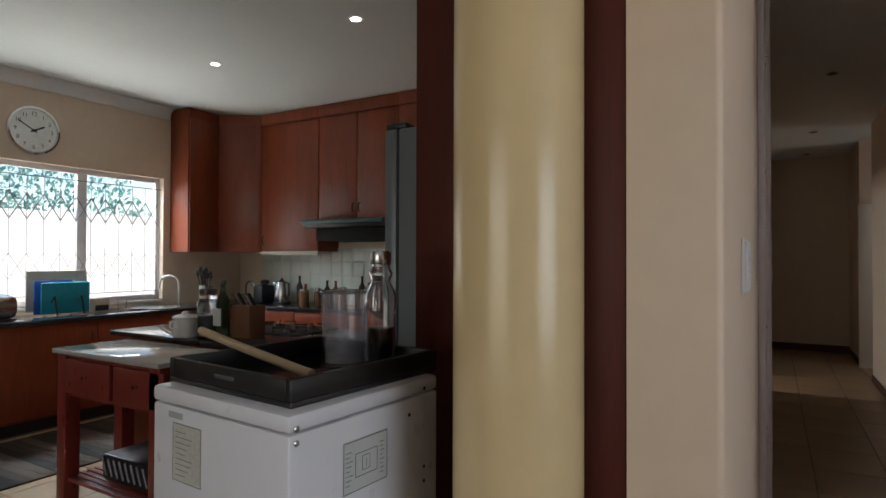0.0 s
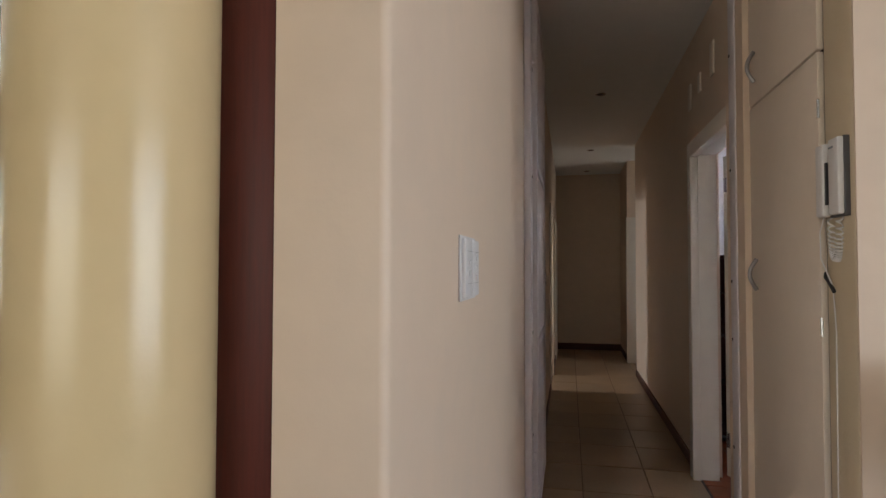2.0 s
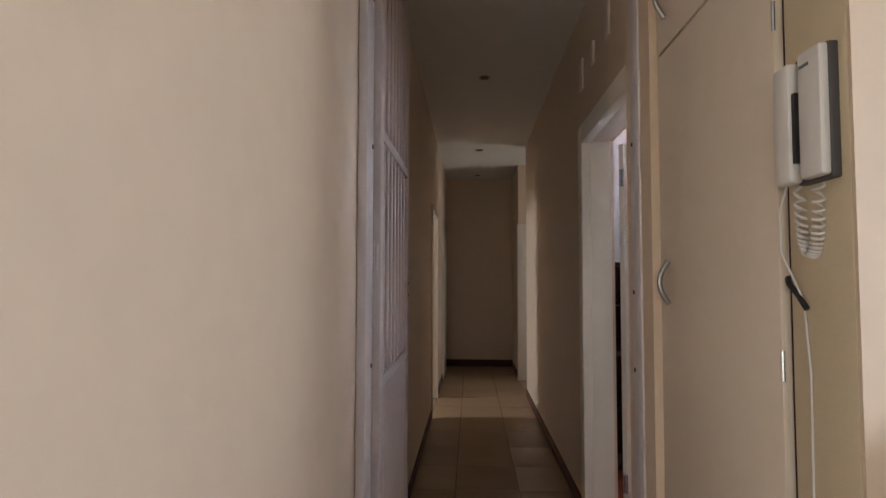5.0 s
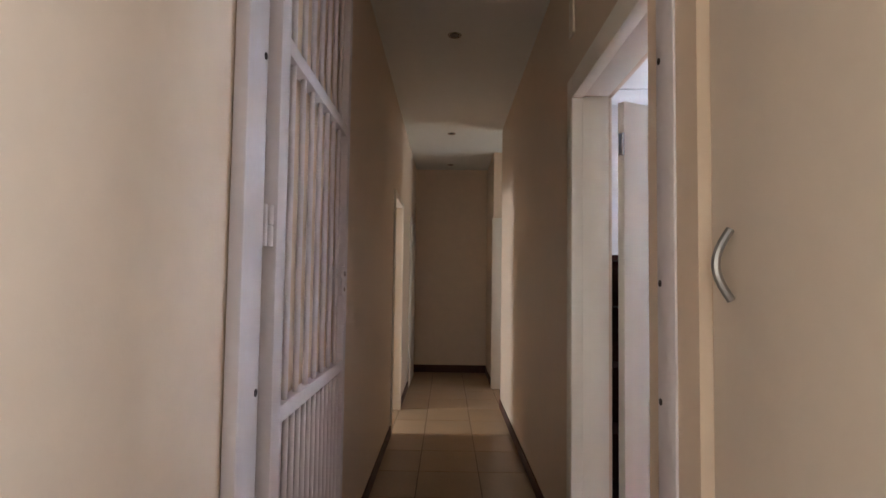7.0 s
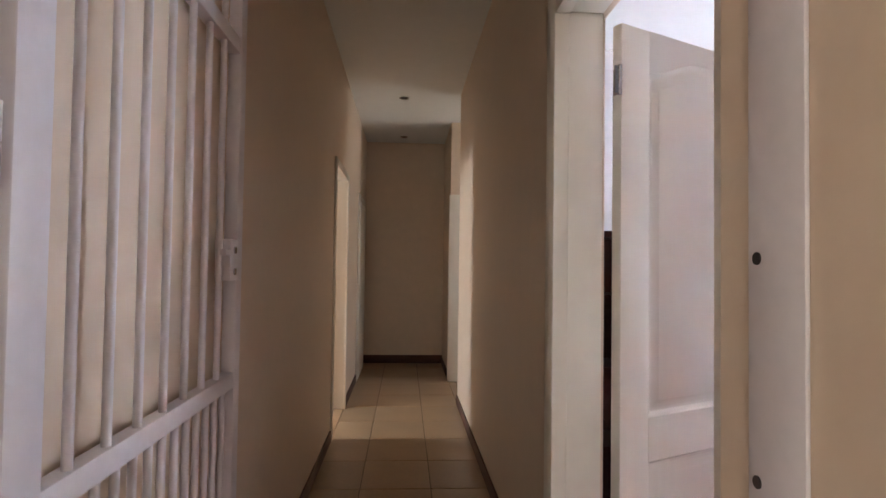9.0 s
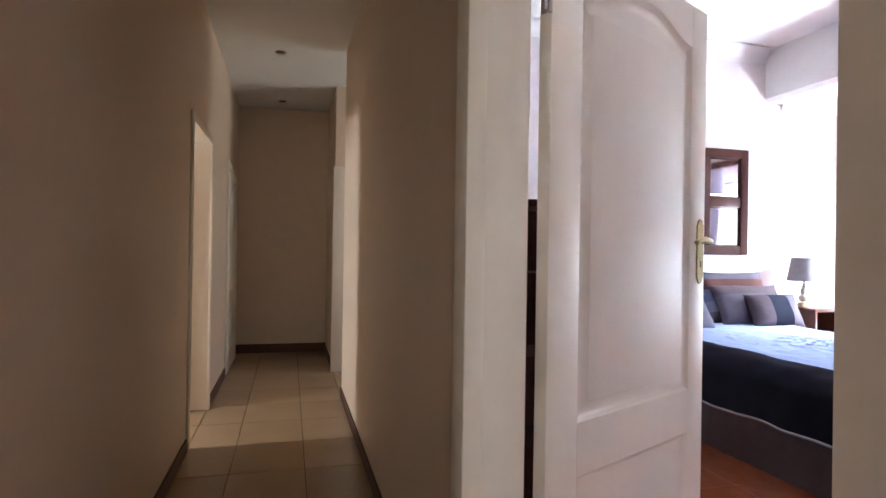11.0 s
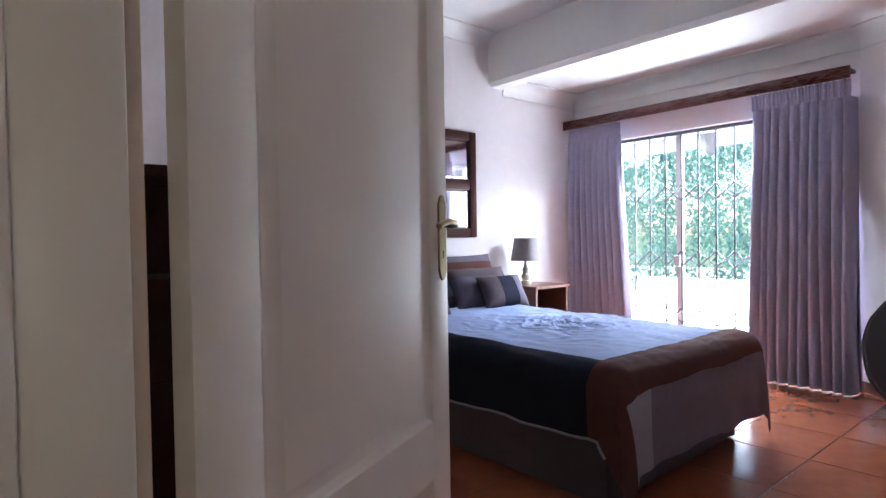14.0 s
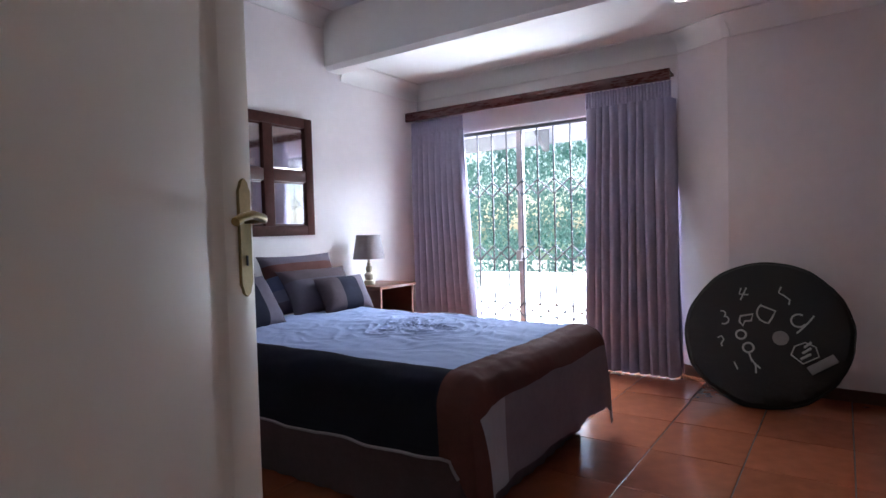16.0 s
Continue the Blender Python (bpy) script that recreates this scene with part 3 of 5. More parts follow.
ct = thing("console_table", "dark wooden console table against a wall", "table")
part("tabletop", bx(1.11, 1.95, 3.46, 3.81, 0.875, 0.90, bevel=0.004), REDWOOD, ct)
for x in (1.16, 1.86):
    for y in (3.48, 3.75):
        part("leg", bx(x, x + 0.04, y, y + 0.04, 0, 0.875, bevel=0.003), REDWOOD, ct)
vase = thing("patterned_vase", "black and white leaf-patterned ceramic vase on a console table", "vase")
bm = B()
lathe(bm, [(0.075, 0.9), (0.085, 0.92), (0.085, 1.12), (0.078, 1.135), (0.07, 1.135), (0.07, 0.95)], 28, (1.235, 3.67, 0))
part("body", bm, mat("cream glaze", (0.5, 0.47, 0.42), 0.4), vase)
bm = B()
rng = random.Random(4)
for k in range(110):
    a, z = rng.uniform(math.pi * 0.6, math.pi * 2.0), rng.uniform(0.93, 1.11)
    c = Vector((1.235 + 0.0855 * math.cos(a), 3.67 + 0.0855 * math.sin(a), z))
    u, w = Vector((-math.sin(a), math.cos(a), 0)), Vector((0, 0, 1))
    t = rng.uniform(0, math.pi)
    p, q = 0.014 * (math.cos(t) * u + math.sin(t) * w), 0.005 * (-math.sin(t) * u + math.cos(t) * w)
    bm.faces.new([bm.verts.new(c + v) for v in (p, q, -p, -q)])
tagged(part("leaf_pattern", bm, BLACK, vase, "black leaf pattern", smooth=False), kind="stuff")

# small boxes high on the corridor wall
for y, z, w, h in ((5.55, 2.52, 0.09, 0.2), (5.9, 2.52, 0.07, 0.12), (6.2, 2.48, 0.09, 0.18)):
    b = thing("wall_box", "cream plastic junction box high on the corridor wall", "junction box", group="boxes above the door")
    part("cover", bx(1.036, 1.049, y, y + w, z, z + h, bevel=0.006), CUPB, b)


def downlight(x, y, z, lit, label):
    d = thing("downlight", label, "ceiling light", group="ceiling downlights")
    bm = B()
    lathe(bm, [(0.036, -0.004), (0.045, -0.006), (0.048, -0.003), (0.048, 0.0), (0.034, 0.0)], 24, (x, y, z))
    part("trim_ring", bm, STEEL if not lit else PLASTIC, d)
    bm = B()
    lathe(bm, [(0.032, -0.0045), (0.02, -0.008), (0.005, -0.010)], 20, (x, y, z))
    part("lens", bm, glow("lit lamp", (1.0, 0.93, 0.85), 14) if lit else mat("unlit lamp glass", (0.10, 0.09, 0.08), 0.2), d)


for y in (7.356, 9.93, 11.67):
    downlight(0.5, y, H, False, "unlit recessed ceiling downlight in the corridor")
for x, y in ((-3.93, 4.75), (-2.35, 4.6)):
    downlight(x, y, HK, True, "lit recessed ceiling downlight in the kitchen")
for x, y in ((5.58, 8.06), (5.68, 6.48)):
    downlight(x, y, HL, True, "lit recessed ceiling downlight in the bedroom")
for (x, y, z), w in (((-3.93, 4.75, HK), 8), ((-2.35, 4.6, HK), 8), ((5.58, 8.06, HL), 2), ((5.68, 6.48, HL), 2)):
    l = new("downlight_beam", bpy.data.lights.new("downlight_beam", "SPOT"))
    l.data.energy, l.data.spot_size, l.data.spot_blend, l.data.shadow_soft_size, l.data.color = w * 2, radians(80), 0.6, 0.03, (1.0, 0.85, 0.68)
    l.matrix_world = look((x, y, z - 0.02), (x + 0.001, y, 0))

# ---- bedroom things ----
LILAC = mat("lilac-grey curtain cloth", (0.38, 0.36, 0.48), 0.85, spread=0.1, scale=8, bump=0.15, bump_scale=300, spec=0.08)
BLUE = mat("pale blue cotton", (0.29, 0.35, 0.54), 0.8, spread=0.08, scale=6, bump=0.1, bump_scale=250, spec=0.08)
NAVY = mat("navy cotton", (0.016, 0.017, 0.03), 0.85, spread=0.15, scale=8, bump=0.1, bump_scale=250, spec=0.08)
BROWN = mat("brown cotton", (0.10, 0.042, 0.036), 0.85, spread=0.12, scale=8, bump=0.1, bump_scale=250, spec=0.08)
GREYC = mat("grey-mauve cotton", (0.20, 0.165, 0.195), 0.85, spread=0.1, scale=8, bump=0.1, bump_scale=250, spec=0.08)
PALEC = mat("pale grey cotton", (0.33, 0.32, 0.37), 0.85, spread=0.06, scale=8, bump=0.1, bump_scale=250, spec=0.08)
VALANCE = mat("mauve-brown valance cloth", (0.10, 0.075, 0.085), 0.85, spread=0.12, scale=8, bump=0.1, bump_scale=250, spec=0.08)
NIGHTWOOD = mat("reddish-brown bedside wood", (0.11, 0.036, 0.02), 0.35, spread=0.25, scale=6, stretch=(6, 6, 1))
MIRROR = mat("mirror silver", (0.88, 0.88, 0.88), 0.02, metal=1, spread=0.0)
FRAMEWOOD = mat("dark stained frame wood", (0.06, 0.02, 0.016), 0.6, spread=0.3, scale=10, spec=0.1)

BX0, BX1, BY0, BY1, BT = 3.26, 4.9, 6.77, 9.3, 0.665


def bed():
    root = thing("double_bed", "double bed with grey valance and striped comforter, made up", "bed")
    part("base", bx(BX0 + 0.06, BX1 - 0.22, BY0 + 0.16, BY1, 0.03, 0.34, bevel=0.02), VALANCE, root)
    part("mattress", bx(BX0 + 0.05, BX1 - 0.05, BY0 + 0.05, BY1, 0.34, 0.615, bevel=0.06), PALEC, root)
    bm = B()
    ring = [(BX0 + 0.03, BY1), (BX0 + 0.03, BY0 + 0.10), (BX1 - 0.18, BY0 + 0.13), (BX1 - 0.18, BY1)]
    top, low = [], []
    for (xa, ya), (xb, yb) in zip(ring, ring[1:]):
        n = int(math.hypot(xb - xa, yb - ya) / 0.02)
        for k in range(n):
            u = k / n
            x, y = xa + (xb - xa) * u, ya + (yb - ya) * u
            ox, oy = (yb - ya), -(xb - xa)
            L = math.hypot(ox, oy)
            w = 0.006 * math.sin(len(top) * 0.9) + 0.008 * noise.noise((x * 5, y * 5, 0))
            top.append(bm.verts.new((x, y, 0.36)))
            low.append(bm.verts.new((x + ox / L * w, y + oy / L * w, 0.012)))
    for i in range(len(top) - 1):
        bm.faces.new((top[i], top[i + 1], low[i + 1], low[i]))
    part("valance", bm, VALANCE, root, "mauve-brown cloth valance down to the floor")


def comforter():
    """Cloth lying on the bed and hanging over three sides, printed in broad bands."""
    bm = B()
    R = 0.14
    ix0, ix1, iy0 = BX0 + R, BX1 - R, BY0 + R
    dw, df = 0.44, 0.58
    nx, ny = 230, 260
    xs = [ix0 - dw + (ix1 - ix0 + 2 * dw) * i / nx for i in range(nx + 1)]
    ys = [iy0 - df + (BY1 - 0.28 - iy0 + df) * j / ny for j in range(ny + 1)]
    for line, edges in ((xs, (ix0 - 0.12, ix0, ix0 + 0.12, ix1)), (ys, (iy0 + 0.05, iy0 - 0.2))):
        for edge in edges:
            line[min(range(len(line)), key=lambda k: abs(line[k] - edge))] = edge
    grid = []
    for x in xs:
        row = []
        for y in ys:
            cx, cy = min(max(x, ix0), ix1), max(y, iy0)
            ox, oy = x - cx, y - cy
            r = math.hypot(ox, oy)
            reach = max(abs(ox), abs(oy)) + 0.35 * min(abs(ox), abs(oy))
            wr = noise.noise((x * 9 + 2 * noise.noise((x * 3, y * 3, 7)), y * 5, 1))
            mid = math.exp(-((x - 4.3) / 0.6) ** 2 - ((y - 7.85) / 0.75) ** 2)
            rad = math.hypot(x - 4.3, (y - 7.85) * 1.2)
            ring = noise.noise((rad * 9.5 + 1.5 * noise.noise((x * 3, y * 3, 2)), math.atan2(y - 7.85, x - 4.3) * 2.4, 5))
            z = BT + 0.012 * noise.noise((x * 2.2, y * 2.2, 3)) + 0.007 * wr
            z += 0.016 * mid * (max(0, 1 - abs(ring) * 4.2) - 0.25) + 0.004 * noise.noise((x * 14, y * 5, 8))
            band = math.exp(-((y - iy0 + 0.03) / 0.12) ** 2)
            z += 0.007 * band * noise.noise((x * 6 + y * 9, y * 22, 4)) + 0.0015 * band * noise.noise((x * 30, y * 50, 9))
            px, py = cx, cy
            if r > 1e-6:
                dx, dy = ox / r, oy / r
                if reach < R * math.pi / 2:
                    g = reach / R
                    out, down = R * math.sin(g), R * (1 - math.cos(g))
                else:
                    out, down = R, R + (reach - R * math.pi / 2)
                corner = min(abs(ox), abs(oy)) / 0.4
                along = y if abs(ox) > abs(oy) else x
                sway = noise.noise((along * 2.3, 0.3, 0)) + 0.6 * noise.noise((along * 6.1, down * 1.5, 5))
                out += 0.04 * corner * min(1, down / 0.4) + 0.03 * sway * min(1, down / 0.35) + 0.02 * down
                px, py = cx + dx * out, cy + dy * out
                z = z - down + 0.02 * noise.noise((along * 3.1, 8, 0)) * min(1, down / 0.3)
            z = max(z, 0.02 + 0.004 * abs(wr))
            row.append(bm.verts.new((px, py, z)))
        grid.append(row)
    hem = [v.co.copy() for v in grid[0][40::3]]
    for i in range(nx):
        for j in range(ny):
            f = bm.faces.new((grid[i][j], grid[i + 1][j], grid[i + 1][j + 1], grid[i][j + 1]))
            x, y = (xs[i] + xs[i + 1]) / 2, (ys[j] + ys[j + 1]) / 2
            if y > iy0 + 0.05:
                k = 1 if x < ix0 or x > ix1 else 0
            elif y > iy0 - 0.2 or x < ix0 - 0.12:
                k = 2
            else:
                k = 4 if x < ix0 + 0.12 else 3
            f.material_index = k
    ob = solo("comforter", bm, [BLUE, NAVY, BROWN, GREYC, PALEC], "pale blue, navy and brown banded comforter, creased, on a bed", "bedding")
    bm = B()
    tube(bm, hem, 0.008, 6)
    part("piping", bm, PALEC, ob, "pale hem piping")


bed()
comforter()


def cushion(name, label, w, h, d, at, stripes, group=""):
    """A soft pillow, stripes across its width: (share of the width, material)."""
    bm = B()
    n = 26
    rows = []
    for side in (1, -1):
        g = []
        for i in range(n + 1):
            r = []
            for j in range(n + 1):
                u, v = -1 + 2 * i / n, -1 + 2 * j / n
                puff = (max(0, 1 - abs(u) ** 3.0) * max(0, 1 - abs(v) ** 3.0)) ** 0.55
                pinch = 1 - 0.05 * (1 - abs(v) ** 2) * abs(u) ** 4
                x, z = u * w / 2 * (1 - 0.05 * (1 - v * v) * u * u), v * h / 2 * (1 - 0.06 * (1 - u * u) * v * v)
                y = side * d / 2 * puff + 0.006 * noise.noise((x * 9, z * 9, side * 3))
                r.append(bm.verts.new((x * pinch, y, z)))
            g.append(r)
        rows.append(g)
    mats = []
    for _, m in stripes:
        if m not in mats:
            mats.append(m)
    for g in rows:
        for i in range(n):
            for j in range(n):
                f = bm.faces.new((g[i][j], g[i + 1][j], g[i + 1][j + 1], g[i][j + 1]))
                u = (i + 0.5) / n if not name == "pillow" else (j + 0.5) / n
                acc = 0
                for share, m in stripes:
                    acc += share
                    if u <= acc + 1e-6:
                        f.material_index = mats.index(m)
                        break
    bmesh.ops.remove_doubles(bm, verts=bm.verts, dist=0.0004)
    return solo(name, bm, mats, label, "pillow", at=at, group=group)


GREYP = mat("slate grey pillow cotton", (0.115, 0.10, 0.125), 0.85, spread=0.1, scale=8, bump=0.1, bump_scale=250, spec=0.08)
PALEP = mat("light grey pillow cotton", (0.20, 0.20, 0.25), 0.85, spread=0.08, scale=8, bump=0.1, bump_scale=250, spec=0.08)
BLUEP = mat("grey-blue pillow cotton", (0.12, 0.14, 0.22), 0.85, spread=0.08, scale=8, bump=0.1, bump_scale=250, spec=0.08)
for x in (3.74, 4.56):
    cushion("pillow", "large pillow in grey, brown and navy bands against the wall", 0.78, 0.5, 0.2, pose(x, 9.22, 0.88, -22, 0, 0), [(0.2, GREYP), (0.18, PALEP), (0.22, BLUEP), (0.22, BROWN), (0.18, GREYP)], "pillows on the bed")
for x, r in ((3.72, 8), (4.56, -4)):
    cushion("pillow", "grey pillow leaning on a larger pillow", 0.7, 0.42, 0.16, pose(x + 0.03, 9.05, 0.82, -34, 0, r), [(0.7, GREYP), (0.3, VALANCE)], "pillows on the bed")
cushion("scatter_cushion", "small brown, navy and grey striped cushion on a bed", 0.5, 0.32, 0.16, pose(4.68, 8.87, 0.79, -30, 0, -6), [(0.38, VALANCE), (0.34, NAVY), (0.28, GREYP)])
cushion("scatter_cushion", "small grey cushion with a navy band on a bed", 0.5, 0.4, 0.16, pose(3.75, 8.84, 0.82, -32, 0, 10), [(0.3, GREYP), (0.3, NAVY), (0.4, GREYP)])

ns = thing("bedside_table", "reddish-brown open-fronted bedside table beside a bed", "bedside table")
NX0, NX1, NY0, NY1 = 5.27, 5.76, 9.0, 9.43
part("top", bx(NX0 - 0.02, NX1 + 0.02, NY0 - 0.02, NY1, 0.755, 0.785, bevel=0.004), NIGHTWOOD, ns)
part("side_panel", bx(NX0, NX0 + 0.025, NY0, NY1, 0, 0.755, bevel=0.002), NIGHTWOOD, ns)
part("side_panel", bx(NX1 - 0.025, NX1, NY0, NY1, 0, 0.755, bevel=0.002), NIGHTWOOD, ns)
part("back_panel", bx(NX0 + 0.025, NX1 - 0.025, NY1 - 0.015, NY1, 0, 0.755), NIGHTWOOD, ns)
part("shelf", bx(NX0 + 0.025, NX1 - 0.025, NY0 + 0.01, NY1 - 0.015, 0.4, 0.42), NIGHTWOOD, ns)
part("drawer_front", bx(NX0 + 0.027, NX1 - 0.027, NY0, NY0 + 0.02, 0.1, 0.395, bevel=0.003), NIGHTWOOD, ns)

lamp = thing("table_lamp", "cream turned table lamp with a grey tapered shade, unlit", "lamp")
bm = B()
lathe(bm, [(0.05, 0.785), (0.055, 0.80), (0.05, 0.825), (0.032, 0.835), (0.046, 0.86), (0.046, 0.885), (0.026, 0.905), (0.034, 0.93), (0.03, 0.955), (0.016, 0.97), (0.02, 0.99), (0.012, 1.0), (0.012, 1.06)], 24, (5.375, 9.22, 0))
part("base", bm, mat("cream ceramic", (0.62, 0.55, 0.42), 0.3), lamp)
bm = B()
lathe(bm, [(0.150, 1.03), (0.112, 1.255), (0.109, 1.255), (0.147, 1.03)], 32, (5.375, 9.22, 0))
part("shade", bm, mat("grey shade cloth", (0.24, 0.22, 0.23), 0.9, bump=0.2, bump_scale=300), lamp, "grey cloth shade")

mir = thing("wall_mirror", "dark brown wooden wall mirror with four panes above a bed", "mirror")
MX0, MX1, MZ0, MZ1, MY = 3.93, 4.89, 1.27, 2.285, 9.45
cols, rws = [MX0, (MX0 + MX1) / 2, MX1], [MZ0, (MZ0 + MZ1) / 2, MZ1]
fw = 0.085
for a in (MX0, MX1 - fw):
    part("stile", bx(a, a + fw, MY - 0.045, MY - 0.002, MZ0, MZ1, bevel=0.008), FRAMEWOOD, mir)
part("stile", bx(cols[1] - 0.05, cols[1] + 0.05, MY - 0.04, MY - 0.002, MZ0 + fw, MZ1 - fw, bevel=0.006), FRAMEWOOD, mir)
for a in (MZ0, MZ1 - fw):
    part("rail", bx(MX0 + fw, MX1 - fw, MY - 0.045, MY - 0.002, a, a + fw, bevel=0.008), FRAMEWOOD, mir)
for a, b in ((MX0 + fw, cols[1] - 0.05), (cols[1] + 0.05, MX1 - fw)):
    part("rail", bx(a, b, MY - 0.04, MY - 0.002, rws[1] - 0.05, rws[1] + 0.05, bevel=0.006), mat("red-brown rail wood", (0.09, 0.03, 0.022), 0.35), mir)
    for c, d in ((MZ0 + fw, rws[1] - 0.05), (rws[1] + 0.05, MZ1 - fw)):
        bm = B()
        y0, y1, e = MY - 0.012, MY - 0.018, 0.018
        o = [bm.verts.new(v) for v in ((a, y0, c), (b, y0, c), (b, y0, d), (a, y0, d))]
        i = [bm.verts.new(v) for v in ((a + e, y1, c + e), (b - e, y1, c + e), (b - e, y1, d - e), (a + e, y1, d - e))]
        bm.faces.new(i)
        for k in range(4):
            bm.faces.new((o[k], o[(k + 1) % 4], i[(k + 1) % 4], i[k]))
        part("mirror_pane", bm, MIRROR, mir, "bevelled mirror pane", smooth=False)


def curtain(name, y0, y1, ytop0, ytop1, waves, x=6.35, top=2.43, seed=0, bulge=0.0, close=0.0):
    """Heavy pleated curtain with a gathered heading, from the rail to the floor."""
    root = thing(name, "lilac-grey pleated curtain with gathered heading, drawn aside", "curtain", group="bedroom curtains")
    bm = B()
    n, m = waves * 16, 36
    g = []
    for i in range(n + 1):
        u = i / n
        col = []
        for j in range(m + 1):
            v = j / m
            z = 0.008 + (top - 0.10 - 0.008) * v
            a, b = y0 + (ytop0 - y0) * v, y1 + (ytop1 - y1) * v
            shift = 0.35 * noise.noise((u * 5 + seed, v * 1.2, 7)) + 0.12 * math.sin(3 * v + seed)
            ph = 2 * math.pi * (waves * u + shift)
            size = 0.75 + 0.55 * noise.noise((u * waves * 0.55 + seed, v * 0.8, 3))
            amp = (0.020 + 0.034 * min(1.0, (1 - v) * 3.2)) * size
            w = math.sin(ph)
            fold = (w + 0.22 * math.sin(2 * ph + 0.8)) * amp
            dx = fold + close * max(0.0, 1 - u / 0.07) - bulge * (1 - v) ** 0.7 + 0.006 * noise.noise((u * 14, v * 5, 2 + seed))
            dy = 0.45 * amp * math.cos(ph)
            col.append(bm.verts.new((x + dx, a + (b - a) * u + dy, z)))
        g.append(col)
    for i in range(n):
        for j in range(m):
            bm.faces.new((g[i][j], g[i + 1][j], g[i + 1][j + 1], g[i][j + 1]))
    part("cloth", bm, LILAC, root)
    bm = B()
    g, k2 = [], n * 2
    for i in range(k2 + 1):
        u = i / k2
        ph = 2 * math.pi * waves * 2.7 * u + 2.5 * noise.noise((u * 9, seed, 1))
        col = []
        for z, k, lift in ((top - 0.115, 0.5, 0), (top - 0.09, 1.3, 0), (top - 0.062, 0.45, 0), (top - 0.03, 1.25, 0), (top, 1.5, 0.5), (top + 0.018, 1.2, 1)):
            px = x - 0.014 - 0.007 * k + 0.007 * k * math.sin(ph) + 0.004 * noise.noise((u * 30, z * 20, seed))
            col.append(bm.verts.new((px, ytop0 + (ytop1 - ytop0) * u, z + lift * 0.005 * math.sin(ph * 0.7 + 1))))
        g.append(col)
    for i in range(k2):
        for j in range(5):
            bm.faces.new((g[i][j], g[i + 1][j], g[i + 1][j + 1], g[i][j + 1]))
    part("heading", bm, LILAC, root, "gathered curtain heading")
    return root


curtain("curtain", 8.62, 9.40, 8.74, 9.41, 9, seed=1)
curtain("curtain", 6.64, 7.44, 6.70, 7.43, 10, x=6.33, top=2.435, seed=5, bulge=0.04, close=0.16)
pel = thing("curtain_rail", "reddish-brown wooden curtain rail board above a window", "curtain rail")
part("board", bx(6.27, 6.295, 6.70, 9.44, 2.455, 2.55, bevel=0.006), mat("red mahogany varnish", (0.07, 0.011, 0.009), 0.28, spread=0.12, scale=5, stretch=(4, 0.6, 4)), pel)
part("top_board", bx(6.295, 6.498, 6.72, 9.44, 2.525, 2.548), REDWOOD, pel)
part("track", bx(6.34, 6.36, 6.73, 9.42, 2.50, 2.524), PLASTIC, pel)


def sliding_door():
    w = tagged(thing("window_1", "white aluminium sliding glass door to the garden", "sliding door"), kind="structure")
    y0, y1, top = 6.72, 8.98, 2.3
    for b in ((6.55, 6.61, y0, y0 + 0.05, 0, top), (6.55, 6.61, y1 - 0.05, y1, 0, top), (6.55, 6.61, y0 + 0.05, y1 - 0.05, top - 0.05, top), (6.55, 6.61, y0 + 0.05, y1 - 0.05, 0, 0.04)):
        part("frame", bx(*b, bevel=0.003), STEELWHITE, w)
    for y in (8.22, 7.44):
        part("mullion", bx(6.545, 6.60, y - 0.03, y + 0.03, 0.04, top - 0.05, bevel=0.003), STEELWHITE, w)
    for a, b in ((y0 + 0.05, 7.41), (7.47, 8.19), (8.25, y1 - 0.05)):
        p = part("pane", bx(6.575, 6.58, a, b, 0.04, top - 0.05), PANE, w, smooth=False)
        p.visible_shadow = False


sliding_door()


def trellis():
    t = thing("trellis_gate", "white folding steel trellis security gate across a sliding door", "security gate")
    y0, n, step = 6.815, 12, 0.17
    y1 = y0 + n * step
    GM = mat("pale grey painted steel", (0.13, 0.135, 0.15), 0.5, spread=0.08, scale=20)
    for k in range(n + 1):
        y = y0 + step * k
        part("upright", bx(6.512, 6.524, y - 0.007, y + 0.007, 0.03, 2.255), GM, t, smooth=False)
    for zc in (1.68, 1.03, 0.46):
        for k in range(n):
            for s in (-1, 1):
                bm = B()
                tube(bm, [(6.512, y0 + step * k, zc - s * 0.075), (6.512, y0 + step * (k + 1), zc + s * 0.075)], 0.0085, 4)
                part("lattice", bm, GM, t, smooth=False)
    part("top_track", bx(6.508, 6.53, y0, y1, 2.255, 2.285), GM, t)
    part("bottom_track", bx(6.508, 6.53, y0, y1, 0.005, 0.03), GM, t)
    part("lock", bx(6.49, 6.53, 8.19, 8.25, 0.95, 1.06, bevel=0.012), PLASTIC, t, "white lock cover")


trellis()


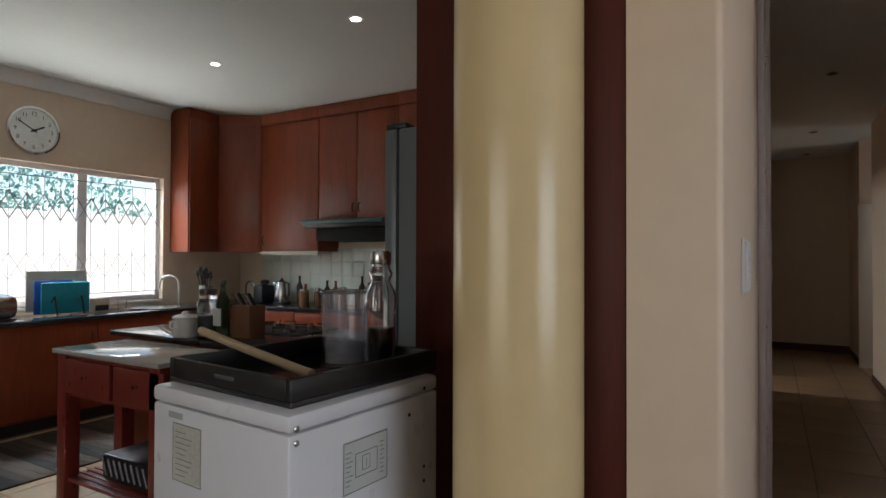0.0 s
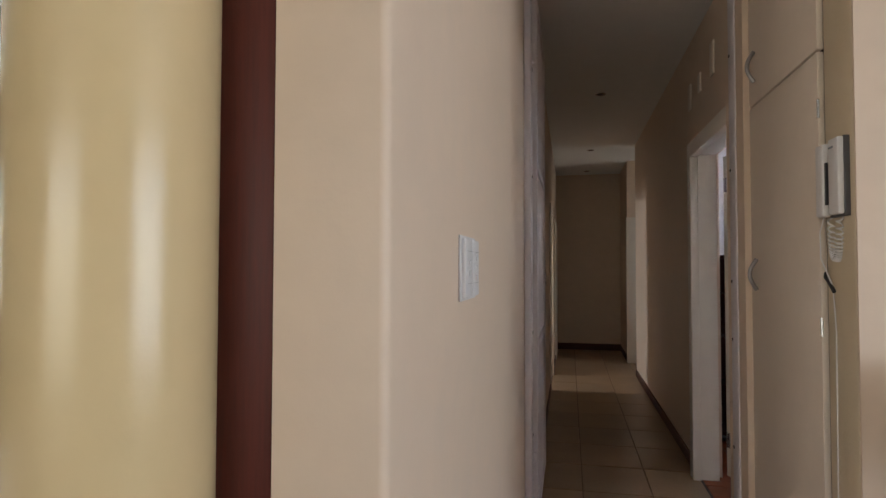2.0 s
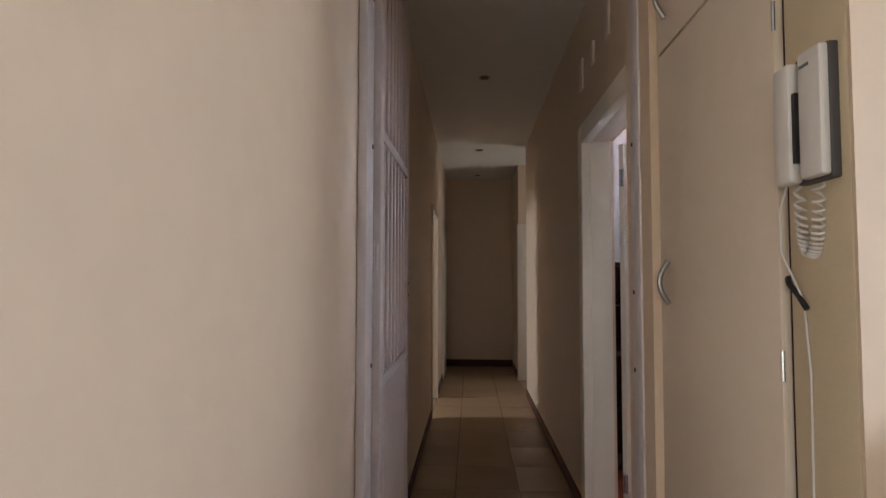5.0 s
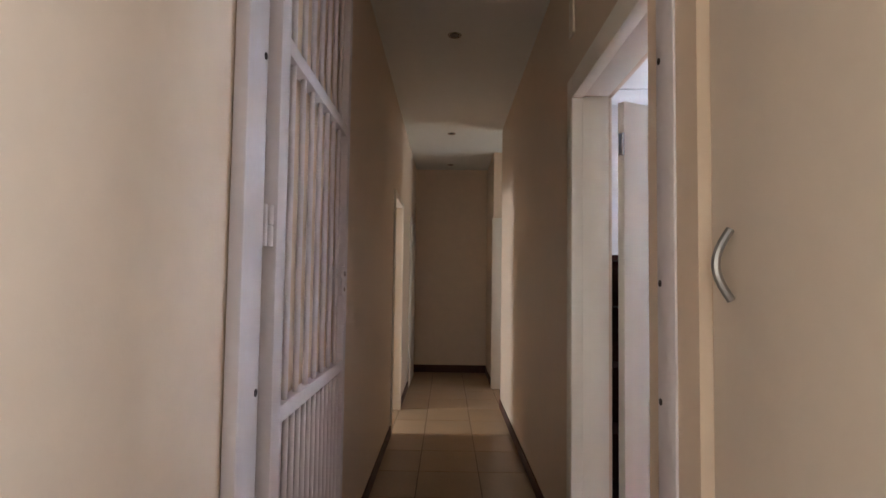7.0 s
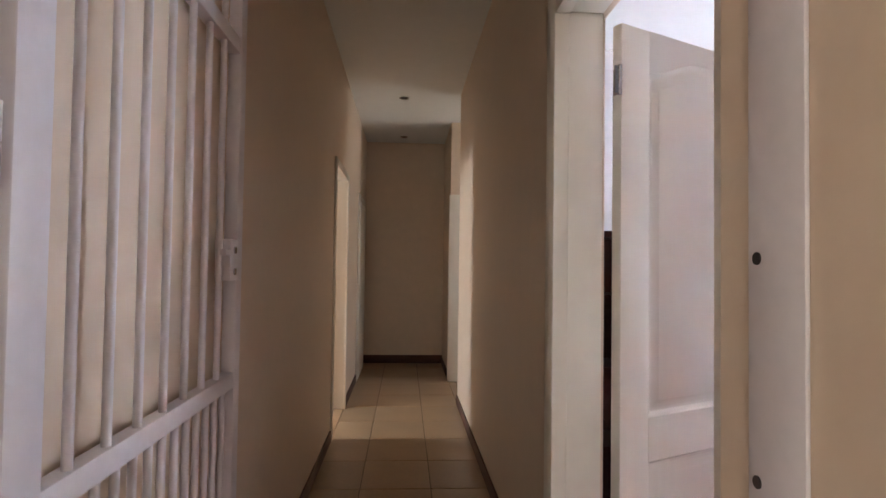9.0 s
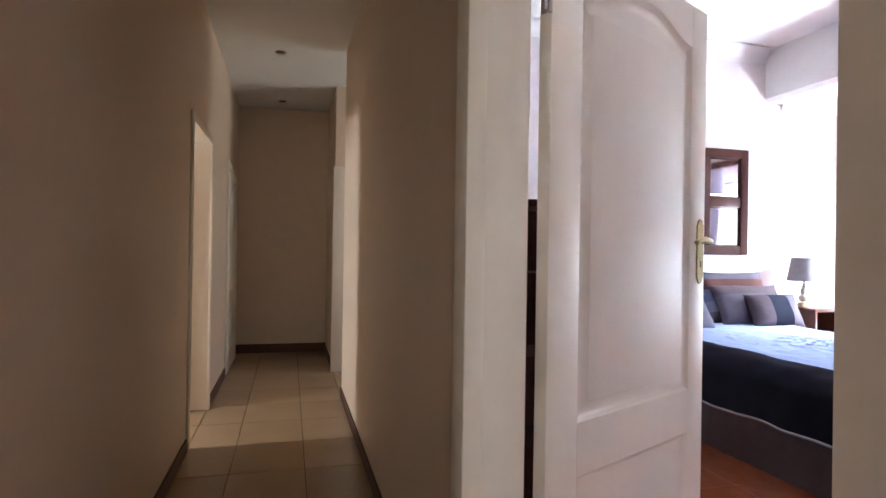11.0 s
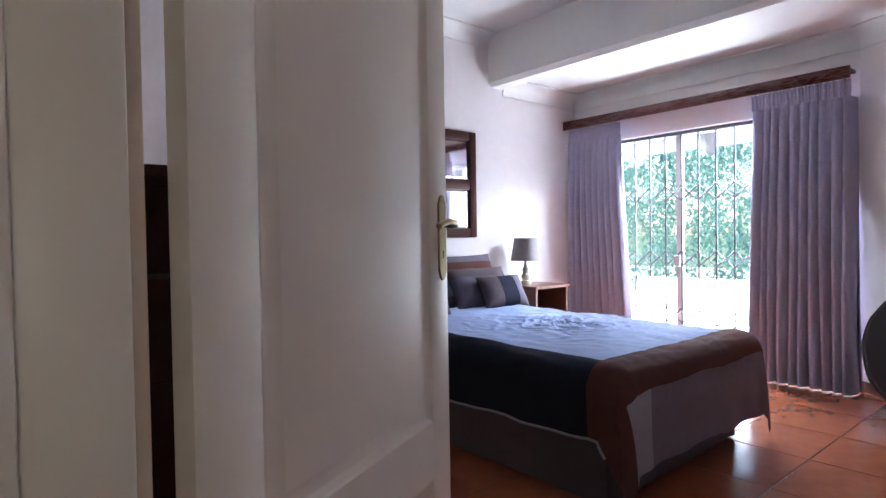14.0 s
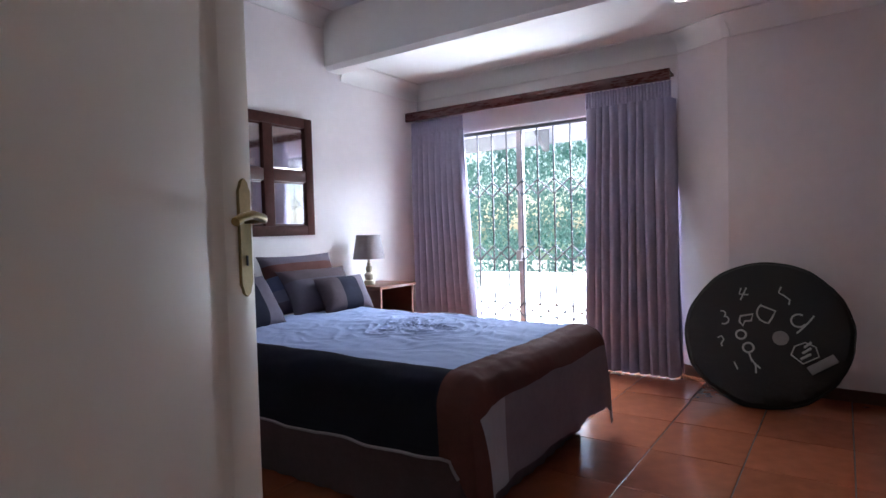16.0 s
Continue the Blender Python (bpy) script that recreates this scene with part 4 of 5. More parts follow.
def tent_bag():
    """Round flat fabric bag, leaning on the wall, with pale drawn marks."""
    FAB = mat("charcoal nylon", (0.018, 0.018, 0.018), 0.75, spread=0.25, scale=12, bump=0.35, bump_scale=25)
    MARK = mat("pale printed marks", (0.42, 0.41, 0.40), 0.7)
    R = 0.525
    at = pose(5.95, 6.01, 0.487, 0, 0, 0) @ pose(0, 0, 0, 0, -67, 0)
    root = thing("pop_up_tent_bag", "round charcoal nylon tent bag with white marks leaning on wall", "tent bag", at)
    bm = B()
    n = 72
    rings = []
    for r, z in ((0.05, 0.052), (0.3, 0.05), (0.44, 0.046), (0.5, 0.034), (R, 0.0), (0.5, -0.034), (0.44, -0.044), (0.05, -0.046)):
        ring = []
        for k in range(n):
            a = 2 * math.pi * k / n
            rr = r * (1 + 0.02 * noise.noise((3 * math.cos(a), 3 * math.sin(a), 1)) + 0.008 * noise.noise((11 * math.cos(a), 11 * math.sin(a), 4)))
            ring.append(bm.verts.new((rr * math.cos(a), rr * math.sin(a), z + 0.006 * noise.noise((rr * math.cos(a) * 17, rr * math.sin(a) * 17, 2)) + 0.012 * noise.noise((rr * math.cos(a) * 5, rr * math.sin(a) * 5, z)))))
        rings.append(ring)
    for p, q in zip(rings, rings[1:]):
        for k in range(n):
            bm.faces.new((p[k], p[(k + 1) % n], q[(k + 1) % n], q[k]))
    bm.faces.new(rings[0])
    bm.faces.new(rings[-1][::-1])
    part("cover", bm, FAB, root)
    bm = B()
    rim = []
    for k in range(72):
        c, d = math.cos(2 * math.pi * k / 72), math.sin(2 * math.pi * k / 72)
        r = 0.526 * (1 + 0.02 * noise.noise((3 * c, 3 * d, 1)) + 0.008 * noise.noise((11 * c, 11 * d, 4)))
        rim.append((r * c, r * d, 0.006 * noise.noise((7 * c, 7 * d, 9))))
    tube(bm, rim, 0.008, 6, closed=True)
    part("piping", bm, FAB, root)

    def stroke(pts, name, r=0.0055):
        # u to the viewer's right, v up, on the bag's upper face
        bm = B()
        tube(bm, [(v, -u, 0.056) for u, v in pts], r, 4, flat=0.35)
        part(name, bm, MARK, root, smooth=False)

    def arc(u, v, r, a0, a1, n=10, sx=1.0):
        return [(u + sx * r * math.cos(radians(a0 + (a1 - a0) * k / n)), v + r * math.sin(radians(a0 + (a1 - a0) * k / n))) for k in range(n + 1)]
    stroke([(-0.155, 0.31), (-0.165, 0.265), (-0.105, 0.262)], "mark_four")
    stroke([(-0.12, 0.315), (-0.155, 0.22)], "mark_four")
    stroke([(0.10, 0.33), (0.085, 0.285), (0.12, 0.265), (0.155, 0.235), (0.15, 0.2)], "mark_five")
    stroke(arc(-0.27, 0.11, 0.022, 120, -60) + arc(-0.255, 0.065, 0.03, 60, -120), "mark_three")
    stroke([(-0.29, -0.07), (-0.265, -0.055), (-0.25, -0.08), (-0.265, -0.115), (-0.255, -0.13)], "mark_two")
    stroke([(-0.175, -0.235), (-0.15, -0.285)], "mark_one")
    stroke([(-0.155, 0.06), (-0.15, 0.1), (-0.07, 0.12), (-0.08, 0.07), (-0.12, 0.065), (-0.13, 0.03), (-0.155, 0.06)], "mark_fold", 0.007)
    stroke(arc(0.03, 0.135, 0.075, 130, 270, 12) + [(0.05, 0.1), (0.07, 0.15), (-0.02, 0.185)], "mark_half_disc", 0.006)
    stroke(arc(0.21, 0.09, 0.045, 60, 330, 12), "mark_hook", 0.006)
    stroke([(0.3, 0.13), (0.26, 0.07), (0.2, 0.0)], "mark_line", 0.006)
    stroke(arc(-0.14, -0.035, 0.032, 0, 360, 14), "mark_ring", 0.007)
    stroke(arc(-0.09, -0.125, 0.034, 0, 360, 14), "mark_ring", 0.007)
    stroke([(-0.085, -0.16), (-0.065, -0.215), (-0.01, -0.265)], "mark_line", 0.006)
    stroke([(-0.07, -0.2), (-0.04, -0.245), (-0.035, -0.3)], "mark_line", 0.006)
    bm = B()
    lathe(bm, [(0.05, 0.05), (0.05, 0.058), (0.04, 0.060)], 24, (-0.04, -0.105, 0))
    part("badge", bm, mat("grey badge", (0.22, 0.21, 0.21), 0.6), root, "round grey badge")
    bm = B()
    out = [(-0.2, -0.185), (-0.145, -0.265), (-0.075, -0.30), (-0.035, -0.245), (-0.07, -0.19), (-0.16, -0.14)]
    tube(bm, [(a, b, 0.056) for a, b in [(-0.205, -0.24), (-0.15, -0.33), (-0.085, -0.31), (-0.06, -0.25), (-0.09, -0.19), (-0.15, -0.17)]], 0.005, 4, closed=True)
    for k in range(3):
        a = -0.175 + k * 0.04
        tube(bm, [(a, -0.225 - k * 0.01, 0.056), (a + 0.04, -0.285, 0.056)], 0.008, 4, flat=0.4)
    part("patch", bm, MARK, root, "pale outlined patch with bars", smooth=False)
    bm = B()
    box(bm, -0.03, 0.03, -0.09, 0.09, 0.052, 0.058, bevel=0.003, m=pose(-0.2, -0.35, 0, 0, 0, 35))
    part("patch", bm, mat("grey badge", (0.22, 0.21, 0.21), 0.6), root, "small grey patch")


tent_bag()

# dark bookcase behind the open door, seen through the hinge gap
bc = thing("bookcase", "dark wooden bookcase behind the open door", "bookcase")
part("side_panel", bx(1.25, 1.29, 7.0, 7.3, 0, 1.5), FRAMEWOOD, bc)
part("side_panel", bx(2.35, 2.39, 7.0, 7.3, 0, 1.5), FRAMEWOOD, bc)
for z in (0.05, 0.42, 0.8, 1.15, 1.46):
    part("shelf", bx(1.29, 2.35, 7.0, 7.3, z, z + 0.03), FRAMEWOOD, bc)
part("back_panel", bx(1.29, 2.35, 7.285, 7.3, 0.08, 1.46), FRAMEWOOD, bc)

# ---- outdoors ----


def foliage(name, x0, x1, y0, y1, z0, z1, count, size, seed, label):
    """A hedge of many small leaves with an uneven outline and gaps."""
    rng = random.Random(seed)
    verts, faces = [], []
    for _ in range(count):
        y = rng.uniform(y0, y1)
        top = z1 + 1.1 * noise.noise((y * 0.7, seed, 0)) + 0.3 * noise.noise((y * 2.1, seed, 4))
        z = z0 + (top - z0) * rng.random() ** 0.8
        x = rng.uniform(x0, x1) + 0.5 * noise.noise((y * 0.9, z * 0.9, seed))
        if noise.noise((x * 1.4, y * 1.4, z * 1.4 + seed)) < -0.12:
            continue
        c = Vector((x, y, z))
        s = size * rng.uniform(0.6, 1.5)
        e = Euler((rng.uniform(0, 6.3), rng.uniform(0, 6.3), rng.uniform(0, 6.3))).to_matrix()
        b = len(verts)
        for p in ((-1, 0, 0), (0, -0.45, 0.12), (1, 0, 0), (0, 0.45, 0.12)):
            verts.append(c + e @ Vector(p) * s)
        faces.append((b, b + 1, b + 2, b + 3))
    me = bpy.data.meshes.new(name)
    me.from_pydata(verts, [], faces)
    m = bpy.data.materials.new(name + " leaves")
    m.use_nodes = True
    n, link = m.node_tree.nodes, m.node_tree.links.new
    geo, ramp = n.new("ShaderNodeNewGeometry"), n.new("ShaderNodeValToRGB")
    ramp.color_ramp.elements[0].color, ramp.color_ramp.elements[1].color = (0.08, 0.25, 0.21, 1), (0.31, 0.51, 0.48, 1)
    link(geo.outputs["Random Per Island"], ramp.inputs[0])
    b = n["Principled BSDF"]
    link(ramp.outputs[0], b.inputs["Base Color"])
    b.inputs["Roughness"].default_value = 0.5
    thru, both = n.new("ShaderNodeBsdfTranslucent"), n.new("ShaderNodeMixShader")
    link(ramp.outputs[0], thru.inputs["Color"])
    both.inputs[0].default_value = 0.5
    link(b.outputs[0], both.inputs[1])
    link(thru.outputs[0], both.inputs[2])
    link(both.outputs[0], n["Material Output"].inputs["Surface"])
    me.materials.append(m)
    return tagged(new(name, me), label, "hedge", kind="stuff")


foliage("garden_hedge", 11.4, 13.4, 2.0, 17.0, 0.0, 2.7, 62000, 0.03, 3, "dense green garden shrubs in sunlight")
foliage("tall_hedge", 14.2, 15.6, 0.0, 22.0, 0.0, 3.8, 46000, 0.07, 5, "tall green garden hedge behind shrubs")
foliage("kitchen_hedge", -9.6, -8.6, 0.0, 10.0, 1.6, 3.4, 14000, 0.045, 8, "green shrubs above a white garden wall")
structure("garden_wall", [(-8.4, -8.2, -2.0, 12.0, -0.06, 2.0)], mat("white garden wall paint", (0.8, 0.8, 0.78), 0.8, spread=0.06, scale=3), "white painted garden wall in sunlight", "garden wall")
structure("kitchen_yard", [(-8.2, -5.75, -2.0, 12.0, -0.06, -0.01)], mat("pale concrete", (0.55, 0.54, 0.5), 0.85, spread=0.15, scale=3), "pale concrete yard outside the kitchen", "pavement")
# veranda roof with brackets outside the sliding door
VERANDA = mat("grey veranda paint", (0.36, 0.36, 0.38), 0.7)
ver = thing("veranda_roof", "grey veranda roof with timber brackets outside the bedroom", "veranda")
part("roof", bx(6.66, 8.3, 4.0, 11.0, 2.78, 2.86), VERANDA, ver, smooth=False)
part("fascia", bx(8.3, 8.36, 4.0, 11.0, 2.36, 2.86, bevel=0.005), VERANDA, ver)
for y in (7.1, 8.7, 10.3):
    bm = B()
    prism(bm, [(7.6, 2.78), (8.29, 2.78), (8.29, 2.26), (8.22, 2.26)], y - 0.03, y + 0.03, "y")
    part("bracket", bm, mat("grey weathered timber", (0.16, 0.16, 0.17), 0.8), ver, smooth=False)

# ---- kitchen things ----


def small_handle(parent, x, y, z, ax="y"):
    bm = B()
    d = 0.045
    pts = [(x, y, z - d), (x, y - 0.025, z - d * 0.6), (x, y - 0.025, z + d * 0.6), (x, y, z + d)] if ax == "y" else [(x, y, z - d), (x + 0.025, y, z - d * 0.6), (x + 0.025, y, z + d * 0.6), (x, y, z + d)]
    tube(bm, pts, 0.006, 6)
    part("handle", bm, mat("dark iron", (0.05, 0.04, 0.035), 0.4, metal=0.7), parent, "dark iron handle")


def upper_cabinet(x0, x1, z0, doors, label):
    """Wall cabinet on the north wall, front at y = 6.15."""
    c = thing("wall_cabinet", label, "cabinet", group="kitchen wall cabinets")
    part("body", bx(x0, x1, 6.17, 6.479, z0, 2.99), CABINET, c, smooth=False)
    part("cornice", bx(x0, x1, 6.13, 6.17, 2.87, 2.99, bevel=0.006), CABINET, c)
    w = (x1 - x0) / doors
    for k in range(doors):
        d = part("door", bx(x0 + w * k + 0.003, x0 + w * (k + 1) - 0.003, 6.15, 6.169, z0 + 0.01, 2.86, bevel=0.004), CABINET, c)
        hx = x0 + w * (k + 1) - 0.04 if k % 2 == 0 and doors > 1 else x0 + w * k + 0.04
        small_handle(d, hx, 6.15, z0 + 0.12)
    return c


upper_cabinet(-4.89, -4.06, 1.47, 1, "cherry veneer wall cabinet up to the ceiling")
upper_cabinet(-4.055, -3.05, 1.79, 2, "cherry veneer double wall cabinet above a cooker hood")
upper_cabinet(-3.045, -2.2, 1.79, 2, "cherry veneer wall cabinet up to the ceiling")
cc = thing("wall_cabinet", "cherry veneer corner wall cabinet beside the window", "cabinet", group="kitchen wall cabinets")
bm = B()
prism(bm, [(-5.6, 5.52), (-5.3, 5.52), (-5.3, 5.9), (-4.893, 6.15), (-4.893, 6.478), (-5.598, 6.478)], 1.46, 2.99, "z")
part("body", bm, CABINET, cc, smooth=False)
part("door", bx(-5.299, -5.282, 5.53, 5.89, 1.47, 2.88, bevel=0.004), CABINET, cc)
d = part("door", bx(0.01, 0.46, -0.018, 0.0, 1.47, 2.88, bevel=0.004), CABINET, cc, at=pose(-5.297, 5.905, 0, 0, 0, math.degrees(math.atan2(0.25, 0.407))))
solo("cabinet_light_pelmet", bx(-4.89, -4.06, 6.14, 6.165, 1.43, 1.468), mat("pale timber strip", (0.5, 0.42, 0.3), 0.5), "pale timber strip under a wall cabinet", "trim", kind="structure")

hood = thing("cooker_hood", "black slim cooker hood under a wall cabinet", "cooker hood")
part("canopy", bx(-4.06, -3.05, 5.93, 6.476, 1.70, 1.785, bevel=0.008), BLACK, hood)
part("visor", bx(-4.06, -3.05, 5.88, 5.93, 1.735, 1.775, bevel=0.006), mat("grey-green glass edge", (0.05, 0.09, 0.09), 0.2), hood)
part("filter_box", bx(-3.95, -3.06, 6.0, 6.45, 1.57, 1.70), MATTEBLACK, hood)


def base_run(name, x0, x1, y0, y1, n, axis, front, label):
    c = thing(name, label, "cabinet", group="kitchen base cabinets")
    part("body", bx(x0, x1, y0, y1, 0.1, 0.86), CABINET, c, smooth=False)
    part("plinth", bx(x0 + 0.01, x1 - 0.05, y0 + 0.01, y1 - 0.01, 0, 0.1), BLACK, c, smooth=False)
    for k in range(n):
        if axis == "x":
            w = (x1 - x0) / n
            d = part("door", bx(x0 + w * k + 0.004, x0 + w * (k + 1) - 0.004, front - 0.019, front, 0.12, 0.69, bevel=0.004), CABINET, c)
            part("drawer_front", bx(x0 + w * k + 0.004, x0 + w * (k + 1) - 0.004, front - 0.019, front, 0.70, 0.85, bevel=0.004), CABINET, c)
            small_handle(d, x0 + w * (k + 0.9), front - 0.019, 0.6)
        else:
            w = (y1 - y0) / n
            a, b = y0 + w * k + 0.004, y0 + w * (k + 1) - 0.004
            if k == 1:
                for z0, z1 in ((0.12, 0.36), (0.365, 0.6), (0.605, 0.85)):
                    d = part("drawer_front", bx(front, front + 0.019, a, b, z0, z1, bevel=0.004), CABINET, c)
                    part("pull", bx(front + 0.019, front + 0.035, (a + b) / 2 - 0.06, (a + b) / 2 + 0.06, (z0 + z1) / 2, (z0 + z1) / 2 + 0.012), STEEL, d)
            else:
                d = part("door", bx(front, front + 0.019, a, b, 0.12, 0.85, bevel=0.004), CABINET, c)
                small_handle(d, front + 0.019, b - 0.05, 0.72, "x")


base_run("base_cabinet", -5.598, -5.05, 1.0, 5.3, 5, "y", -5.05, "cherry veneer base cabinets under a granite worktop")
base_run("base_cabinet", -5.598, -2.0, 5.93, 6.478, 5, "x", 5.93, "cherry veneer base cabinets along the wall")
wt = thing("worktop", "polished black granite worktop running round the corner", "worktop")
part("slab", bx(-5.598, -5.0, 1.0, 5.89, 0.862, 0.895, bevel=0.004), GRANITE, wt)
part("slab", bx(-5.598, -2.0, 5.892, 6.478, 0.862, 0.895, bevel=0.004), GRANITE, wt)

splash = thing("splashback", "pale green-white ceramic tile splashback above the worktop", "splashback")
tiles_m = mat("pale glazed tile", (0.60, 0.62, 0.55), 0.15, spread=0.05, scale=10, island=0.2)
tb = finish("tile", bx(0, 0.146, 0, 0.008, 0, 0.146, bevel=0.003), tiles_m)
tagged(splash, kind="structure")
for i in range(20):
    for j in range(4):
        x, z = -5.2 + i * 0.15, 0.91 + j * 0.15
        if z > 1.37:
            continue
        t = new("tile", tb)
        t.parent = splash
        t.matrix_basis = pose(x, 6.468, z)


def clock():
    c = thing("wall_clock", "round chrome wall clock with white face above a window", "clock", pose(-5.597, 4.17, 2.51, 0, 90, 0) @ Matrix.Scale(0.92, 4))
    bm = B()
    lathe(bm, [(0.215, 0), (0.232, 0.02), (0.228, 0.045), (0.21, 0.05), (0.20, 0.03)], 48)
    part("rim", bm, CHROME, c)
    bm = B()
    lathe(bm, [(0.201, 0.0), (0.201, 0.0335)], 48)
    face = part("face", bm, mat("white clock face", (0.88, 0.88, 0.86), 0.6), c)
    for k in range(12):
        a = radians(30 * k)
        text = bpy.data.curves.new("numeral", "FONT")
        text.body, text.size, text.extrude = str(k or 12), 0.052, 0.0006
        text.align_x, text.align_y = "CENTER", "CENTER"
        text.materials.append(INK)
        t = new("numeral", text)
        t.parent = face
        t.matrix_basis = pose(-0.158 * math.cos(a), 0.158 * math.sin(a), 0.0345, 0, 0, 90)
    # local -x is up, +y is to the viewer's right
    for ang, L, w in ((62, 0.1, 0.008), (-60, 0.16, 0.005)):
        bm = B()
        box(bm, -L, 0.03, -w, w, 0.0355, 0.038, m=pose(0, 0, 0, 0, 0, -ang))
        part("pointer", bm, BLACK, c, smooth=False)
    bm = B()
    lathe(bm, [(0.014, 0.033), (0.014, 0.041)], 16)
    part("cap", bm, BLACK, c)


clock()


def kitchen_window():
    w = tagged(thing("window_2", "white steel kitchen window with burglar bars", "window"), kind="structure")
    y0, y1, z0, z1 = 3.0, 5.44, 0.96, 2.24
    for b in ((y0, y0 + 0.05, z0, z1), (y1 - 0.05, y1, z0, z1), (y0 + 0.05, y1 - 0.05, z1 - 0.05, z1), (y0 + 0.05, y1 - 0.05, z0, z0 + 0.05), (4.59, 4.68, z0 + 0.05, z1 - 0.05), (3.75, 3.82, z0 + 0.05, z1 - 0.05)):
        part("window_frame", bx(-5.71, -5.66, *b, bevel=0.004), STEELWHITE, w)
    for a, b in ((y0 + 0.05, 3.75), (3.82, 4.59), (4.68, y1 - 0.05)):
        p = part("pane", bx(-5.69, -5.685, a, b, z0 + 0.05, z1 - 0.05), PANE, w, smooth=False)
        p.visible_shadow = False
    part("window_sill", bx(-5.66, -5.585, y0, y1, z0 - 0.03, z0, bevel=0.004), WHITE, w)
    bars = thing("burglar_bars", "thin white wrought burglar bars with zigzags inside a window", "burglar bars")
    GM = mat("grey painted bar", (0.22, 0.23, 0.24), 0.5)
    for z in (z0 + 0.09, 2.12):
        bm = B()
        tube(bm, [(-5.63, y0, z), (-5.63, y1, z)], 0.005, 5)
        part("rail", bm, GM, bars, smooth=False)
    n = 17
    step = (y1 - 0.1 - y0) / n
    for k in range(n + 1):
        y = y0 + 0.05 + k * step
        bm = B()
        tube(bm, [(-5.63, y, z0 + 0.09), (-5.63, y, 2.12)], 0.0032, 5)
        part("upright", bm, GM, bars, smooth=False)
    for k in range(n):
        y = y0 + 0.05 + k * step
        for zc in (1.85, 1.32):
            for s in (-1, 1):
                bm = B()
                tube(bm, [(-5.626, y, zc - s * 0.115), (-5.626, y + step, zc + s * 0.115)], 0.006 if zc > 1.5 else 0.003, 4)
                part("lattice", bm, GM, bars, smooth=False)


kitchen_window()

# worktop under the window: dish rack, chopping boards, toaster, sponge, sink, mixer
def dish_things():
    r = thing("board_rack", "bright blue chopping boards in a rack on a worktop", "rack")
    part("board", bx(-5.42, -5.40, 4.05, 4.55, 0.93, 1.28, bevel=0.01), mat("cream board", (0.6, 0.56, 0.48), 0.5), r, "cream plastic chopping board", at=None)
    part("board", bx(-5.32, -5.30, 4.12, 4.52, 0.91, 1.18, bevel=0.01), mat("turquoise plastic", (0.02, 0.33, 0.45), 0.35), r, "turquoise plastic chopping board")
    part("board", bx(-5.37, -5.35, 4.09, 4.4, 0.91, 1.2, bevel=0.01), mat("blue plastic", (0.02, 0.10, 0.42), 0.35), r, "blue plastic chopping board")
    bm = B()
    for y in (4.2, 4.42):
        tube(bm, [(-5.2, y, 0.902), (-5.25, y, 1.06), (-5.42, y, 0.902)], 0.008, 6)
    part("stand", bm, BLACK, r)
    t = thing("toaster", "grey steel toaster on the worktop", "toaster")
    part("body", bx(-5.45, -5.15, 3.55, 3.9, 0.905, 1.10, bevel=0.06), STEEL, t)
    part("base", bx(-5.44, -5.16, 3.57, 3.88, 0.896, 0.91, bevel=0.004), BLACK, t)
    part("slot", bx(-5.36, -5.24, 3.62, 3.83, 1.095, 1.103), BLACK, t)
    k = thing("soap_box", "small cream and black soap box on the worktop", "box")
    part("body", bx(-5.38, -5.30, 4.56, 4.70, 0.896, 1.02, bevel=0.005), mat("cream card", (0.45, 0.42, 0.33), 0.6), k)
    part("band", bx(-5.302, -5.298, 4.57, 4.69, 0.91, 0.96), BLACK, k)
    s = thing("kitchen_sink", "round stainless steel sink with a rim on the worktop", "sink")
    bm = B()
    lathe(bm, [(0.22, 0.897), (0.225, 0.903), (0.19, 0.903), (0.17, 0.899), (0.02, 0.898)], 36, (-5.28, 5.15, 0))
    part("bowl", bm, STEEL, s)
    bm = B()
    tube(bm, [(-5.33, 5.44, 0.897), (-5.33, 5.44, 1.12)] + [(-5.40 + 0.07 * math.cos(a), 5.38 + 0.06 * math.cos(a), 1.12 + 0.09 * math.sin(a)) for a in [math.pi * k / 10 for k in range(11)]] + [(-5.475, 5.315, 1.07)], 0.011, 10)
    tap = solo("mixer_tap", bm, CHROME, "tall curved chrome mixer tap behind the sink", "tap")
    g = thing("drinking_glass", "clear glass tumbler on the worktop beside the window", "glass")
    bm = B()
    lathe(bm, [(0.035, 0.897), (0.04, 1.0), (0.037, 1.0), (0.032, 0.903)], 20, (-5.3, 4.82, 0))
    part("body", bm, CLEAR, g)


dish_things()

# north worktop: utensil jar, kettle, bottles and jars
UT = mat("dark utensil steel", (0.07, 0.065, 0.06), 0.4, metal=0.5)


